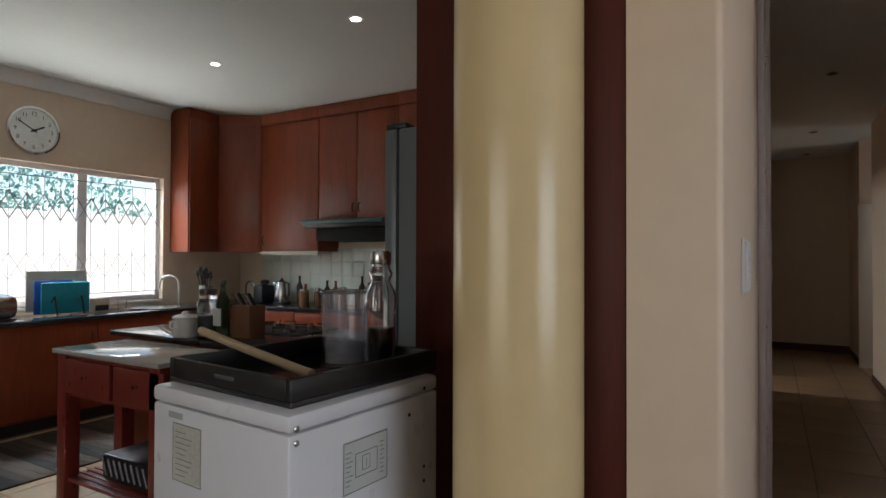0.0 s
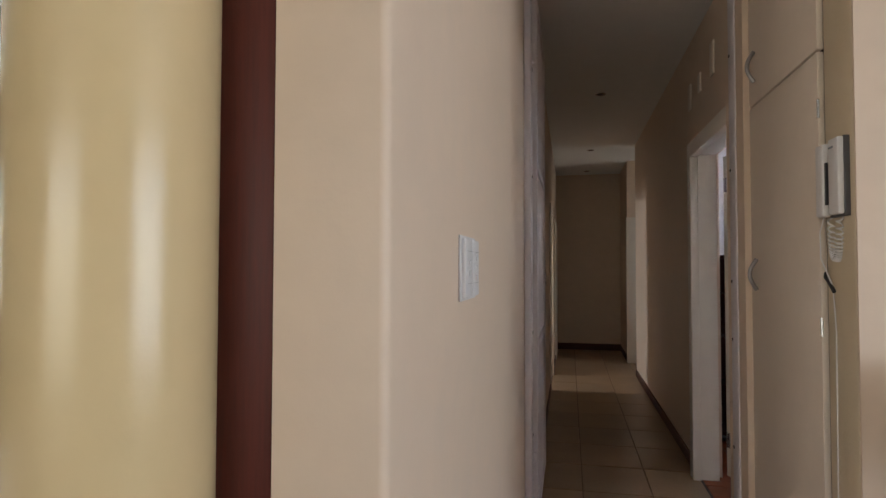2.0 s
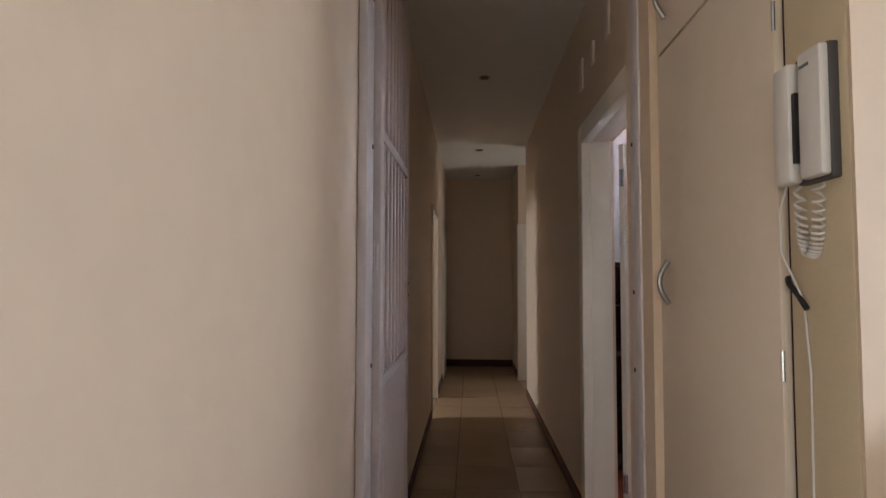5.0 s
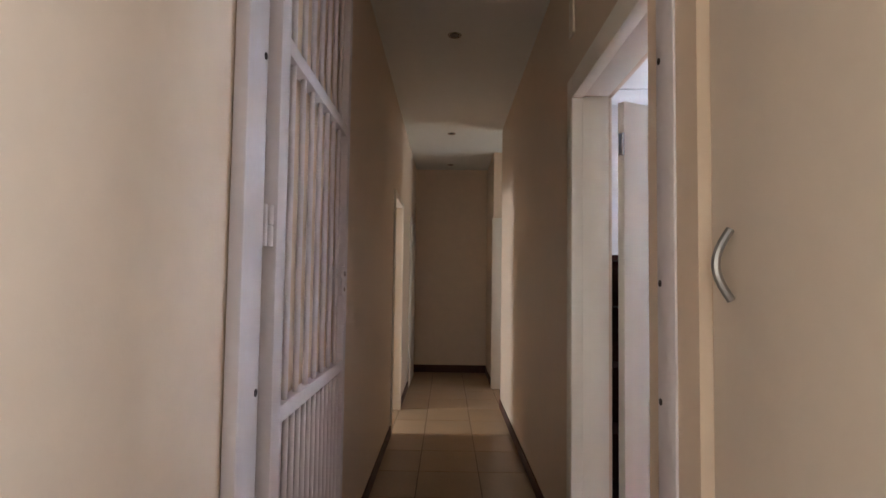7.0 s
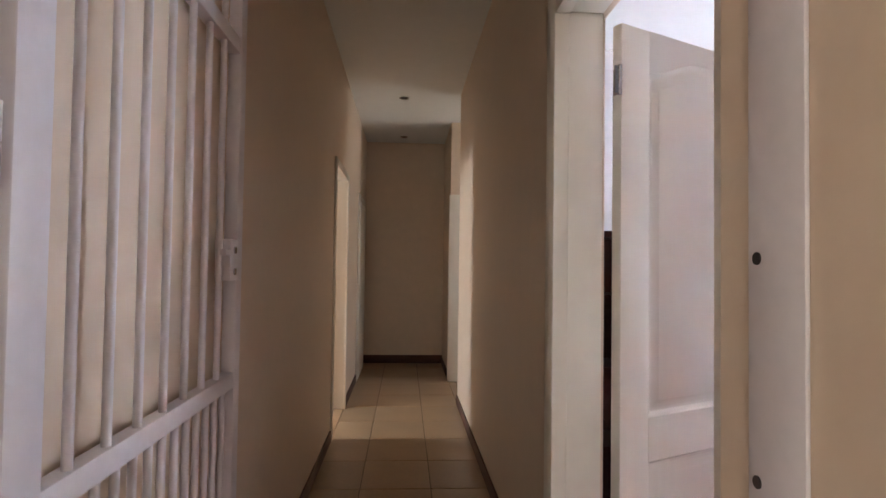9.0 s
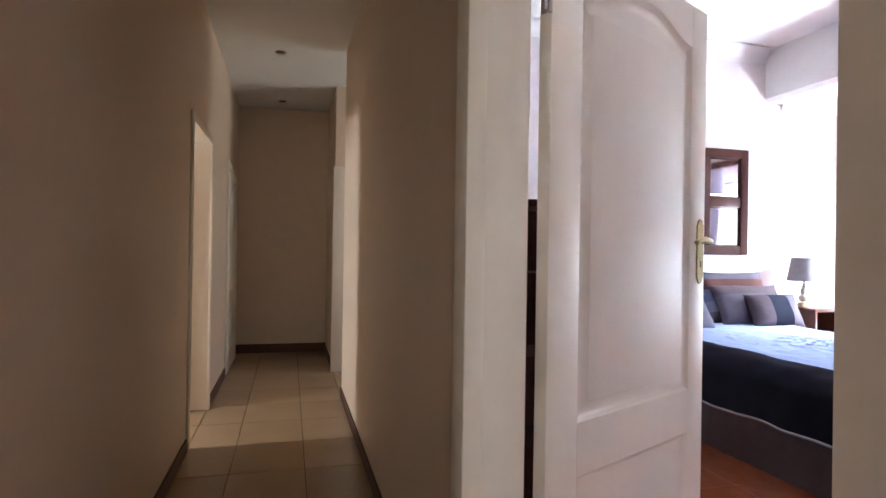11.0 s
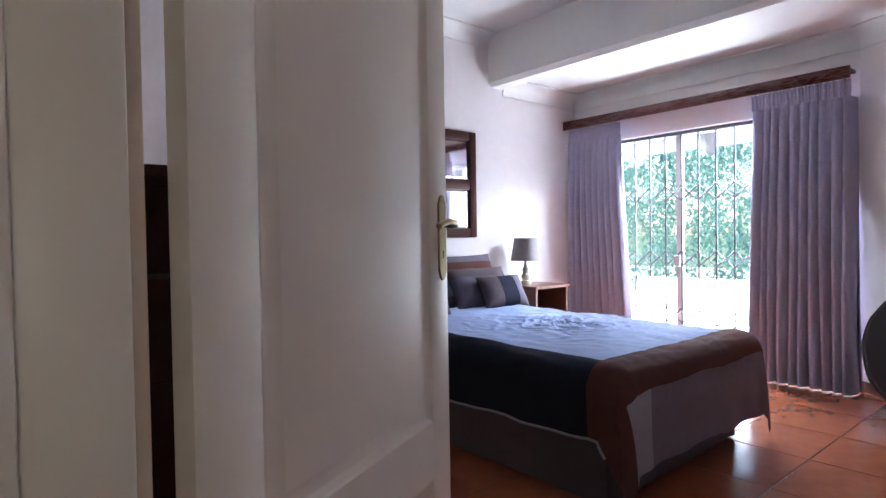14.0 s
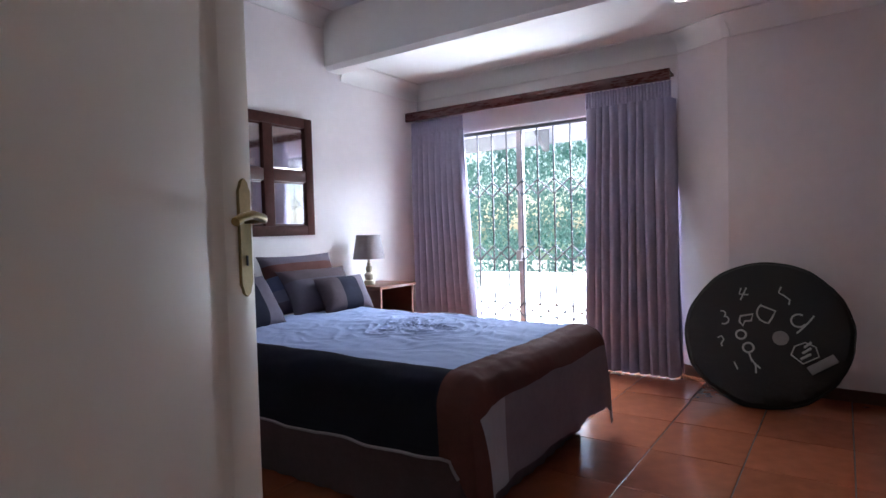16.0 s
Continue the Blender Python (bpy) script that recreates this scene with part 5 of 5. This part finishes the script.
def utensil_jar(x, y, z, label, n=7, r=0.06, h=0.15, m=None):
    j = thing("utensil_jar", label, "jar")
    bm = B()
    lathe(bm, [(r * 0.9, z), (r, z + 0.01), (r, z + h), (r * 0.92, z + h), (r * 0.9, z + 0.02)], 20, (x, y, 0))
    part("pot", bm, m or mat("grey stoneware", (0.25, 0.24, 0.23), 0.5), j)
    rng = random.Random(int(x * 100))
    for k in range(n):
        a, t = rng.uniform(0, 6.28), rng.uniform(0.02, 0.09)
        top = (x + t * math.cos(a), y + t * math.sin(a), z + h + rng.uniform(0.08, 0.17))
        bm = B()
        tube(bm, [(x + 0.3 * t * math.cos(a), y + 0.3 * t * math.sin(a), z + 0.03), top], 0.006, 6)
        lathe(bm, [(0.004, -0.03), (0.022, 0), (0.018, 0.03), (0.004, 0.05)], 8, top)
        part("utensil", bm, UT, j)


def bottle(x, y, z, r, h, m, cap, label, neck=0.35):
    b = thing("bottle", label, "bottle")
    bm = B()
    lathe(bm, [(r * 0.9, 0), (r, 0.01), (r, h * (1 - neck)), (r * 0.4, h * (1 - neck * 0.6)), (r * 0.36, h * 0.94), (r * 0.4, h * 0.95), (r * 0.38, h * 0.97)], 20, (x, y, z))
    part("body", bm, m, b)
    bm = B()
    lathe(bm, [(r * 0.42, h * 0.94), (r * 0.42, h), (r * 0.38, h * 1.005)], 16, (x, y, z))
    part("cap", bm, cap, b)
    return b


ZW = 0.895
utensil_jar(-5.3, 5.75, ZW, "stoneware jar full of dark kitchen utensils on the worktop", 9, 0.07, 0.2)
kt = thing("kettle", "brushed steel kettle on the worktop", "kettle")
KX, KY = -4.62, 6.2
bm = B()
lathe(bm, [(0.085, ZW + 0.02), (0.09, ZW + 0.04), (0.075, ZW + 0.17), (0.06, ZW + 0.24), (0.03, ZW + 0.255), (0.012, ZW + 0.27), (0.012, ZW + 0.285)], 28, (KX, KY, 0))
part("body", bm, STEEL, kt)
bm = B()
lathe(bm, [(0.095, ZW), (0.095, ZW + 0.02)], 28, (KX, KY, 0))
part("base", bm, BLACK, kt)
bm = B()
tube(bm, [(KX + 0.06, KY - 0.02, ZW + 0.23), (KX + 0.13, KY - 0.03, ZW + 0.23), (KX + 0.135, KY - 0.03, ZW + 0.1), (KX + 0.085, KY - 0.02, ZW + 0.07)], 0.012, 8)
part("handle", bm, BLACK, kt)
bm = B()
tube(bm, [(KX - 0.06, KY, ZW + 0.19), (KX - 0.11, KY, ZW + 0.225)], 0.02, 10)
part("spout", bm, STEEL, kt)
cm = thing("coffee_maker", "small black coffee machine with a round top on the worktop", "coffee machine")
part("body", bx(-4.96, -4.82, 6.1, 6.3, ZW, ZW + 0.2, bevel=0.03), BLACK, cm)
bm = B()
tube(bm, [(-5.13, 6.15, ZW)] + [(-5.06 - 0.07 * math.cos(a), 6.15, ZW + 0.17 + 0.07 * math.sin(a)) for a in [math.pi * k / 10 for k in range(11)]] + [(-4.99, 6.15, ZW)], 0.012, 8)
solo("arched_clock_stand", bm, STEEL, "arched steel stand on the worktop", "stand")
bm = B()
lathe(bm, [(0.02, 0), (0.05, 0.02), (0.045, 0.05), (0.015, 0.06)], 16, (-4.88, 6.2, ZW + 0.2))
part("hopper", bm, BLACK, cm)
DKG = glass("dark bottle glass", (0.06, 0.10, 0.04))
OIL = mat("amber oil bottle", (0.22, 0.12, 0.04), 0.2)
rng = random.Random(12)
for k in range(13):
    x = -4.38 + k * 0.105
    kind = k % 4
    if kind == 0:
        bottle(x, 6.2 + rng.uniform(-0.05, 0.1), ZW, 0.032, 0.27 + rng.uniform(0, 0.06), mat("dark sauce bottle", (0.04, 0.02, 0.015), 0.2), BLACK, "dark sauce bottle on the worktop")
    elif kind == 1:
        bottle(x, 6.15 + rng.uniform(-0.05, 0.1), ZW, 0.036, 0.22 + rng.uniform(0, 0.05), OIL, mat("red plastic cap", (0.35, 0.03, 0.02), 0.4), "amber oil bottle with red cap on the worktop")
    else:
        j = thing("spice_jar", "small clear spice jar with a steel lid on the worktop", "jar", group="spice jars")
        y = 6.1 + rng.uniform(-0.05, 0.12)
        h = rng.uniform(0.12, 0.2)
        bm = B()
        lathe(bm, [(0.036, ZW), (0.038, ZW + 0.01), (0.038, ZW + h), (0.03, ZW + h + 0.01)], 18, (x, y, 0))
        part("body", bm, mat("filled spice jar", rng.choice([(0.35, 0.30, 0.24), (0.2, 0.1, 0.05), (0.4, 0.38, 0.34)]), 0.15), j)
        bm = B()
        lathe(bm, [(0.036, ZW + h + 0.008), (0.036, ZW + h + 0.03)], 18, (x, y, 0))
        part("lid", bm, STEEL, j)

# kitchen island with granite top, and what stands on it
isl = thing("kitchen_island", "cherry veneer kitchen island with a black granite top", "kitchen island")
part("top", bx(-3.62, -1.75, 3.72, 4.55, 0.905, 0.935, bevel=0.004), GRANITE, isl)
part("body", bx(-3.5, -1.85, 3.78, 4.5, 0, 0.905), CABINET, isl, smooth=False)
hob = thing("gas_hob", "black gas hob with pan supports on the island", "hob")
part("plate", bx(-2.95, -2.4, 4.1, 4.5, 0.936, 0.944, bevel=0.003), BLACK, hob)
for x in (-2.82, -2.53):
    for y in (4.2, 4.4):
        bm = B()
        lathe(bm, [(0.04, 0.944), (0.035, 0.958), (0.02, 0.96)], 16, (x, y, 0))
        for a in range(4):
            c, s = math.cos(a * math.pi / 2 + 0.78), math.sin(a * math.pi / 2 + 0.78)
            tube(bm, [(x + 0.03 * c, y + 0.03 * s, 0.972), (x + 0.1 * c, y + 0.1 * s, 0.972), (x + 0.1 * c, y + 0.1 * s, 0.944)], 0.006, 6)
        part("burner", bm, BLACK, hob)
ZI = 0.936
sj = thing("sugar_pot", "white ceramic pot with a lid and handle on the island", "pot", pose(-2.95, 3.78, ZI))
bm = B()
lathe(bm, [(0.066, 0), (0.072, 0.008), (0.073, 0.105), (0.076, 0.107), (0.076, 0.116), (0.06, 0.126), (0.028, 0.132), (0.02, 0.148), (0.012, 0.15)], 24, (0, 0, 0))
part("body", bm, mat("white ceramic", (0.6, 0.58, 0.56), 0.25), sj)
bm = B()
tube(bm, [(-0.068, -0.02, 0.09), (-0.105, -0.03, 0.078), (-0.105, -0.03, 0.05), (-0.068, -0.02, 0.035)], 0.008, 8)
part("handle", bm, mat("white ceramic", (0.6, 0.58, 0.56), 0.25), sj)
gj = thing("storage_jar", "tall glass storage jar with a dark lid on the island", "jar")
bm = B()
lathe(bm, [(0.055, ZI), (0.06, ZI + 0.01), (0.06, ZI + 0.2), (0.045, ZI + 0.22), (0.05, ZI + 0.24), (0.047, ZI + 0.25)], 24, (-2.86, 3.86, 0))
part("body", bm, CLEAR, gj)
bm = B()
lathe(bm, [(0.05, ZI + 0.012), (0.053, ZI + 0.016), (0.053, ZI + 0.12)], 24, (-2.86, 3.86, 0))
part("contents", bm, mat("dark dry goods", (0.03, 0.028, 0.03), 0.7), gj, "dark dry goods half filling the jar")
bm = B()
lathe(bm, [(0.05, ZI + 0.25), (0.052, ZI + 0.252), (0.052, ZI + 0.275), (0.048, ZI + 0.278)], 24, (-2.86, 3.86, 0))
part("lid", bm, BLACK, gj, "dark screw lid")
bottle(-2.74, 3.87, ZI, 0.04, 0.33, DKG, BLACK, "dark green wine bottle with a pale label on the island")
solo("bottle_label", bx(-2.772, -2.708, 3.826, 3.83, ZI + 0.07, ZI + 0.17), PAPER, "pale paper wine label on a bottle", "label")
kb = thing("knife_block", "wooden knife block with knives on the island", "knife block")
part("block", bx(-2.68, -2.53, 3.88, 4.0, ZI, ZI + 0.19, bevel=0.006), mat("beech block", (0.16, 0.07, 0.035), 0.5), kb)
for k in range(4):
    bm = B()
    tube(bm, [(-2.67 + k * 0.042, 3.94, ZI + 0.18), (-2.69 + k * 0.042, 3.90, ZI + 0.26)], 0.011, 8)
    part("knife_handle", bm, BLACK if k % 2 else STEEL, kb)

# mahogany butcher's trolley in front of the island
TROLLEY = mat("red mahogany trolley varnish", (0.20, 0.03, 0.022), 0.3, spread=0.07, scale=3, stretch=(3, 3, 0.7))
tr = thing("kitchen_trolley", "mahogany trolley table with a pale stone top and slatted shelf", "trolley")
TX0, TX1, TY0, TY1 = -3.32, -2.40, 3.23, 3.66
part("top", bx(TX0, TX1, TY0, TY1, 0.885, 0.91, bevel=0.004), mat("pale polished stone", (0.40, 0.38, 0.36), 0.12, spread=0.1, scale=12), tr)
part("apron", bx(TX0 + 0.04, TX1 - 0.04, TY0 + 0.04, TY1 - 0.04, 0.66, 0.885), TROLLEY, tr, smooth=False)
for k in range(2):
    x0 = TX0 + 0.1 + k * 0.43
    d = part("drawer_front", bx(x0, x0 + 0.4, TY0 + 0.02, TY0 + 0.04, 0.68, 0.86, bevel=0.004), TROLLEY, tr)
    bm = B()
    lathe(bm, [(0.006, 0), (0.012, 0.015), (0.01, 0.022)], 12)
    part("knob", bm, CHROME, d, at=pose(x0 + 0.2, TY0 + 0.02, 0.78, 90, 0, 0))
for x in (TX0 + 0.02, TX1 - 0.1):
    for y in (TY0 + 0.02, TY1 - 0.1):
        part("leg", bx(x, x + 0.08, y, y + 0.08, 0, 0.885, bevel=0.005), TROLLEY, tr)
for k in range(9):
    y = TY0 + 0.04 + k * 0.04
    part("slat", bx(TX0 + 0.06, TX1 - 0.06, y, y + 0.03, 0.2, 0.22, bevel=0.002), TROLLEY, tr)
bk = thing("basket", "dark woven basket with pale stripes on a trolley shelf", "basket")
part("body", bx(-3.05, -2.65, 3.35, 3.62, 0.22, 0.36, bevel=0.02), BLACK, bk)
for k in range(8):
    bm = B()
    tube(bm, [(-3.04 + k * 0.05, 3.347, 0.34), (-3.0 + k * 0.05, 3.347, 0.25)], 0.006, 5)
    part("weave", bm, PALEC, bk)

rug = thing("striped_rug", "dark brown and black striped woven rug on the kitchen floor", "rug")
RUGS = [mat("brown rug wool", (0.045, 0.03, 0.022), 0.9, bump=0.3, bump_scale=200), mat("black rug wool", (0.014, 0.013, 0.013), 0.9, bump=0.3, bump_scale=200), mat("taupe rug wool", (0.085, 0.065, 0.05), 0.9, bump=0.3, bump_scale=200)]
for k in range(28):
    part("stripe", bx(-4.95, -3.95, 3.1 + k * 0.07, 3.1 + (k + 1) * 0.07 - 0.001, 0.0, 0.010, bevel=0.002), RUGS[(k * 2 + k // 3) % 3], rug)

# white freezer with a tray
FZ = pose(-0.664, 2.301, 0, 0, 0, -5)
fr = thing("upright_freezer", "white enamel freezer with paper labels beside a column", "freezer", FZ)
FW_, FD, FH = 0.437, 0.445, 1.13
part("body", bx(-FW_, 0, 0.0, FD, 0.02, 1.094, bevel=0.006), ENAMEL, fr)
part("lid", bx(-FW_ - 0.002, 0.001, -0.002, FD, 1.0965, FH, bevel=0.009), ENAMEL, fr)
for z in (1.104, 1.079):
    bm = B()
    lathe(bm, [(0.006, 0), (0.006, 0.002), (0.003, 0.0035)], 12)
    part("screw", bm, STEEL, fr, at=pose(0.001, 0.015, z, 0, 90, 0))
for y, z in ((0.39, 1.107), (0.335, 1.059), (0.39, 0.93), (0.39, 0.898)):
    bm = B()
    lathe(bm, [(0.0045, 0), (0.0045, 0.002)], 10)
    part("screw", bm, STEEL, fr, at=pose(0.001, y, z, 0, 90, 0))
lab = part("label", bx(0.0, 0.0015, 0.131, 0.262, 0.945, 1.048), PAPER, fr, "printed wiring label")
bm = B()
for b in ((0.133, 0.26, 1.0445, 1.0465), (0.133, 0.26, 0.9465, 0.948), (0.132, 0.1335, 0.947, 1.046), (0.2595, 0.261, 0.947, 1.046)):
    box(bm, 0.0015, 0.0022, *b)
for b in ((0.165, 0.23, 1.018, 1.0195), (0.165, 0.23, 0.972, 0.9735), (0.165, 0.1665, 0.972, 1.019), (0.2285, 0.23, 0.972, 1.019), (0.185, 0.208, 0.982, 0.9832), (0.185, 0.208, 1.01, 1.0112), (0.185, 0.1862, 0.982, 1.01), (0.2068, 0.208, 0.982, 1.01), (0.196, 0.1972, 0.988, 1.004)):
    box(bm, 0.0015, 0.0022, *b)
for k in range(8):
    box(bm, 0.0015, 0.0022, 0.138, 0.150 + 0.004 * (k % 3), 0.962 + k * 0.009, 0.9633 + k * 0.009)
    box(bm, 0.0015, 0.0022, 0.238, 0.247 + 0.004 * (k % 2), 0.962 + k * 0.009, 0.9633 + k * 0.009)
part("print", bm, INK, lab, smooth=False)
lab = part("label", bx(-0.358, -0.259, -0.0015, 0.0, 0.944, 1.062), mat("yellowed paper label", (0.50, 0.49, 0.44), 0.6, spread=0.2, scale=30), fr, "worn yellowed paper rating label")
bm = B()
for b in ((-0.358, -0.259, 1.0605, 1.062), (-0.358, -0.259, 0.944, 0.9452), (-0.358, -0.3572, 0.944, 1.062), (-0.2598, -0.259, 0.944, 1.062)):
    box(bm, b[0], b[1], -0.0021, -0.0015, b[2], b[3])
for k in range(9):
    box(bm, -0.348, -0.312 + 0.008 * (k % 4), -0.0019, -0.0015, 0.956 + k * 0.011, 0.9574 + k * 0.011)
part("print", bm, INK, lab, smooth=False)
part("badge", bx(-0.376, -0.326, -0.001, 0.0, 1.07, 1.083), mat("grey badge plastic", (0.38, 0.38, 0.39), 0.5), fr, "small grey badge")

TR = pose(-0.872, 2.575, FH, 0, 0, -6)
tray = thing("serving_tray", "black wooden tray with cut-out handles on a freezer", "tray", TR)
TWX, TWY, TH = 0.205, 0.222, 0.053
part("base", bx(-TWX, TWX, -TWY, TWY, 0, 0.012, bevel=0.003), GRANITE, tray)
TRAYW = mat("black lacquered wood", (0.007, 0.006, 0.006), 0.45, spread=0.3, scale=12)
for b in ((-TWX, -TWX + 0.014, -TWY, TWY), (TWX - 0.014, TWX, -TWY, TWY)):
    part("side", bx(*b, 0.012, TH, bevel=0.003), TRAYW, tray)
for y0 in (-TWY, TWY - 0.014):
    s = part("side", bx(-TWX + 0.014, TWX - 0.014, y0, y0 + 0.014, 0.012, TH, bevel=0.003), TRAYW, tray)
    part("handle_slot", bx(-0.036, 0.036, y0 - 0.001, y0 + 0.015, 0.026, 0.040, bevel=0.005), mat("worn dark metal", (0.10, 0.10, 0.10), 0.45, metal=0.4), s, "worn dark metal handle slot")


def on_tray(x, y, z=0.012):
    return TR @ pose(x, y, z)


rp = thing("rolling_pin", "pale wooden rolling stick lying across a tray", "rolling pin")
bm = B()
tube(bm, [(-0.80, 2.505, 1.154), (-0.83, 2.5085, 1.157), (-1.09, 2.54, 1.193), (-1.236, 2.563, 1.213)], 0.0105, 12)
part("stick", bm, mat("pale beech", (0.42, 0.31, 0.19), 0.5, spread=0.15, scale=8), rp)
bk = thing("acrylic_jug", "clear acrylic beaker on a tray", "beaker", pose(-0.86, 2.685, FH + 0.013))
bm = B()
lathe(bm, [(0.044, 0), (0.048, 0.004), (0.057, 0.174), (0.060, 0.177), (0.058, 0.180), (0.054, 0.177), (0.045, 0.007), (0.03, 0.006)], 40)
part("body", bm, CLEARPLASTIC, bk)
bm = B()
tube(bm, [(0.0585 * math.cos(a), 0.0585 * math.sin(a), 0.179) for a in [2 * math.pi * k / 40 for k in range(40)]], 0.0024, 6, closed=True)
part("rim", bm, CLEARPLASTIC, bk, "thick clear rim")
bm = B()
for k in range(6):
    z = 0.03 + 0.022 * k
    r = 0.0485 + 0.009 * z / 0.174
    tube(bm, [(r * math.cos(a), r * math.sin(a), z) for a in [-1.9 + 0.04 * j for j in range(8 if k % 2 else 14)]], 0.0007, 4)
part("measure_marks", bm, PALEC, bk, "faint printed measuring marks", smooth=False)
gb = thing("glass_bottle", "glass carafe of dark liquid with steel lid on tray", "bottle", pose(-0.775, 2.722, FH + 0.013))
bm = B()
lathe(bm, [(0.032, 0), (0.036, 0.004), (0.0375, 0.02), (0.0375, 0.125), (0.040, 0.15), (0.037, 0.178), (0.025, 0.2), (0.0225, 0.205), (0.029, 0.218), (0.029, 0.226), (0.0225, 0.238), (0.0225, 0.25), (0.019, 0.25), (0.019, 0.24), (0.025, 0.222), (0.019, 0.206), (0.033, 0.177), (0.036, 0.15), (0.0335, 0.125), (0.0335, 0.012)], 32)
part("body", bm, CLEAR, gb)
bm = B()
lathe(bm, [(0.030, 0.012), (0.0328, 0.016), (0.0328, 0.092)], 28)
part("liquid", bm, mat("dark liquid", (0.012, 0.01, 0.01), 0.1), gb, "dark liquid half filling the bottle")
bm = B()
lathe(bm, [(0.0245, 0.246), (0.0255, 0.248), (0.0255, 0.276), (0.024, 0.279)], 28)
part("lid", bm, STEEL, gb, "brushed steel lid")

fg = thing("refrigerator", "tall dark grey refrigerator in the kitchen", "refrigerator")
part("body", bx(-1.05, -0.4, 3.2, 3.85, 0.03, 1.85, bevel=0.01), FRIDGE, fg)
part("door", bx(-1.105, -1.053, 3.195, 3.855, 0.62, 1.85, bevel=0.012), FRIDGE, fg)
part("freezer_door", bx(-1.105, -1.053, 3.195, 3.855, 0.05, 0.61, bevel=0.012), FRIDGE, fg)
part("hinge_cover", bx(-1.1, -1.02, 3.2, 3.26, 1.85, 1.87, bevel=0.004), BLACK, fg)

# ---- floor tiles, last ----


def tile_floor(parent, x0, x1, y0, y1, px, py, ox, oy, z, material, joint, inside=None):
    """Single tiles on one shared mesh, cut to the room's edge where they meet it."""
    whole = finish("tile", bx(-px / 2 + joint / 2, px / 2 - joint / 2, -py / 2 + joint / 2, py / 2 - joint / 2, -0.008, 0, bevel=0.0025), material)
    i0, i1 = math.floor((x0 - ox) / px), math.ceil((x1 - ox) / px)
    j0, j1 = math.floor((y0 - oy) / py), math.ceil((y1 - oy) / py)
    for i in range(i0, i1):
        for j in range(j0, j1):
            a, b, c, d = ox + i * px, ox + (i + 1) * px, oy + j * py, oy + (j + 1) * py
            if inside and not inside((a + b) / 2, (c + d) / 2):
                continue
            if a >= x0 - 1e-4 and b <= x1 + 1e-4 and c >= y0 - 1e-4 and d <= y1 + 1e-4:
                t = new("tile", whole)
                t.matrix_basis = pose((a + b) / 2, (c + d) / 2, z)
            else:
                a, b, c, d = max(a, x0), min(b, x1), max(c, y0), min(d, y1)
                if b - a < 0.02 or d - c < 0.02:
                    continue
                hx, hy = (b - a - joint) / 2, (d - c - joint) / 2
                t = new("tile", finish("tile", bx(-hx, hx, -hy, hy, -0.008, 0, bevel=0.0025), material))
                t.matrix_basis = pose((a + b) / 2, (c + d) / 2, z)
            t.parent = parent


tile_floor(floor_hall, 0.0, 1.05, 2.66, 12.05, 0.415, 0.492, 0.292, 8.175, 0.0, TILE, 0.005)
tile_floor(floor_hall, -5.05, -2.0, 2.7, 5.9, 0.415, 0.492, 0.292, 8.175, 0.0, TILE, 0.005)
tile_floor(floor_hall, 1.05, 3.05, 9.5, 12.05, 0.415, 0.492, 0.292, 8.175, 0.0, TILE, 0.005)
tile_floor(floor_hall, -3.05, 0.0, 8.0, 10.2, 0.415, 0.492, 0.292, 8.175, 0.0, TILE, 0.005)
tile_floor(floor_bed, 1.06, 6.5, 4.46, 9.44, 0.545, 0.48, 4.09, 6.46, 0.0, TERRA, 0.006)
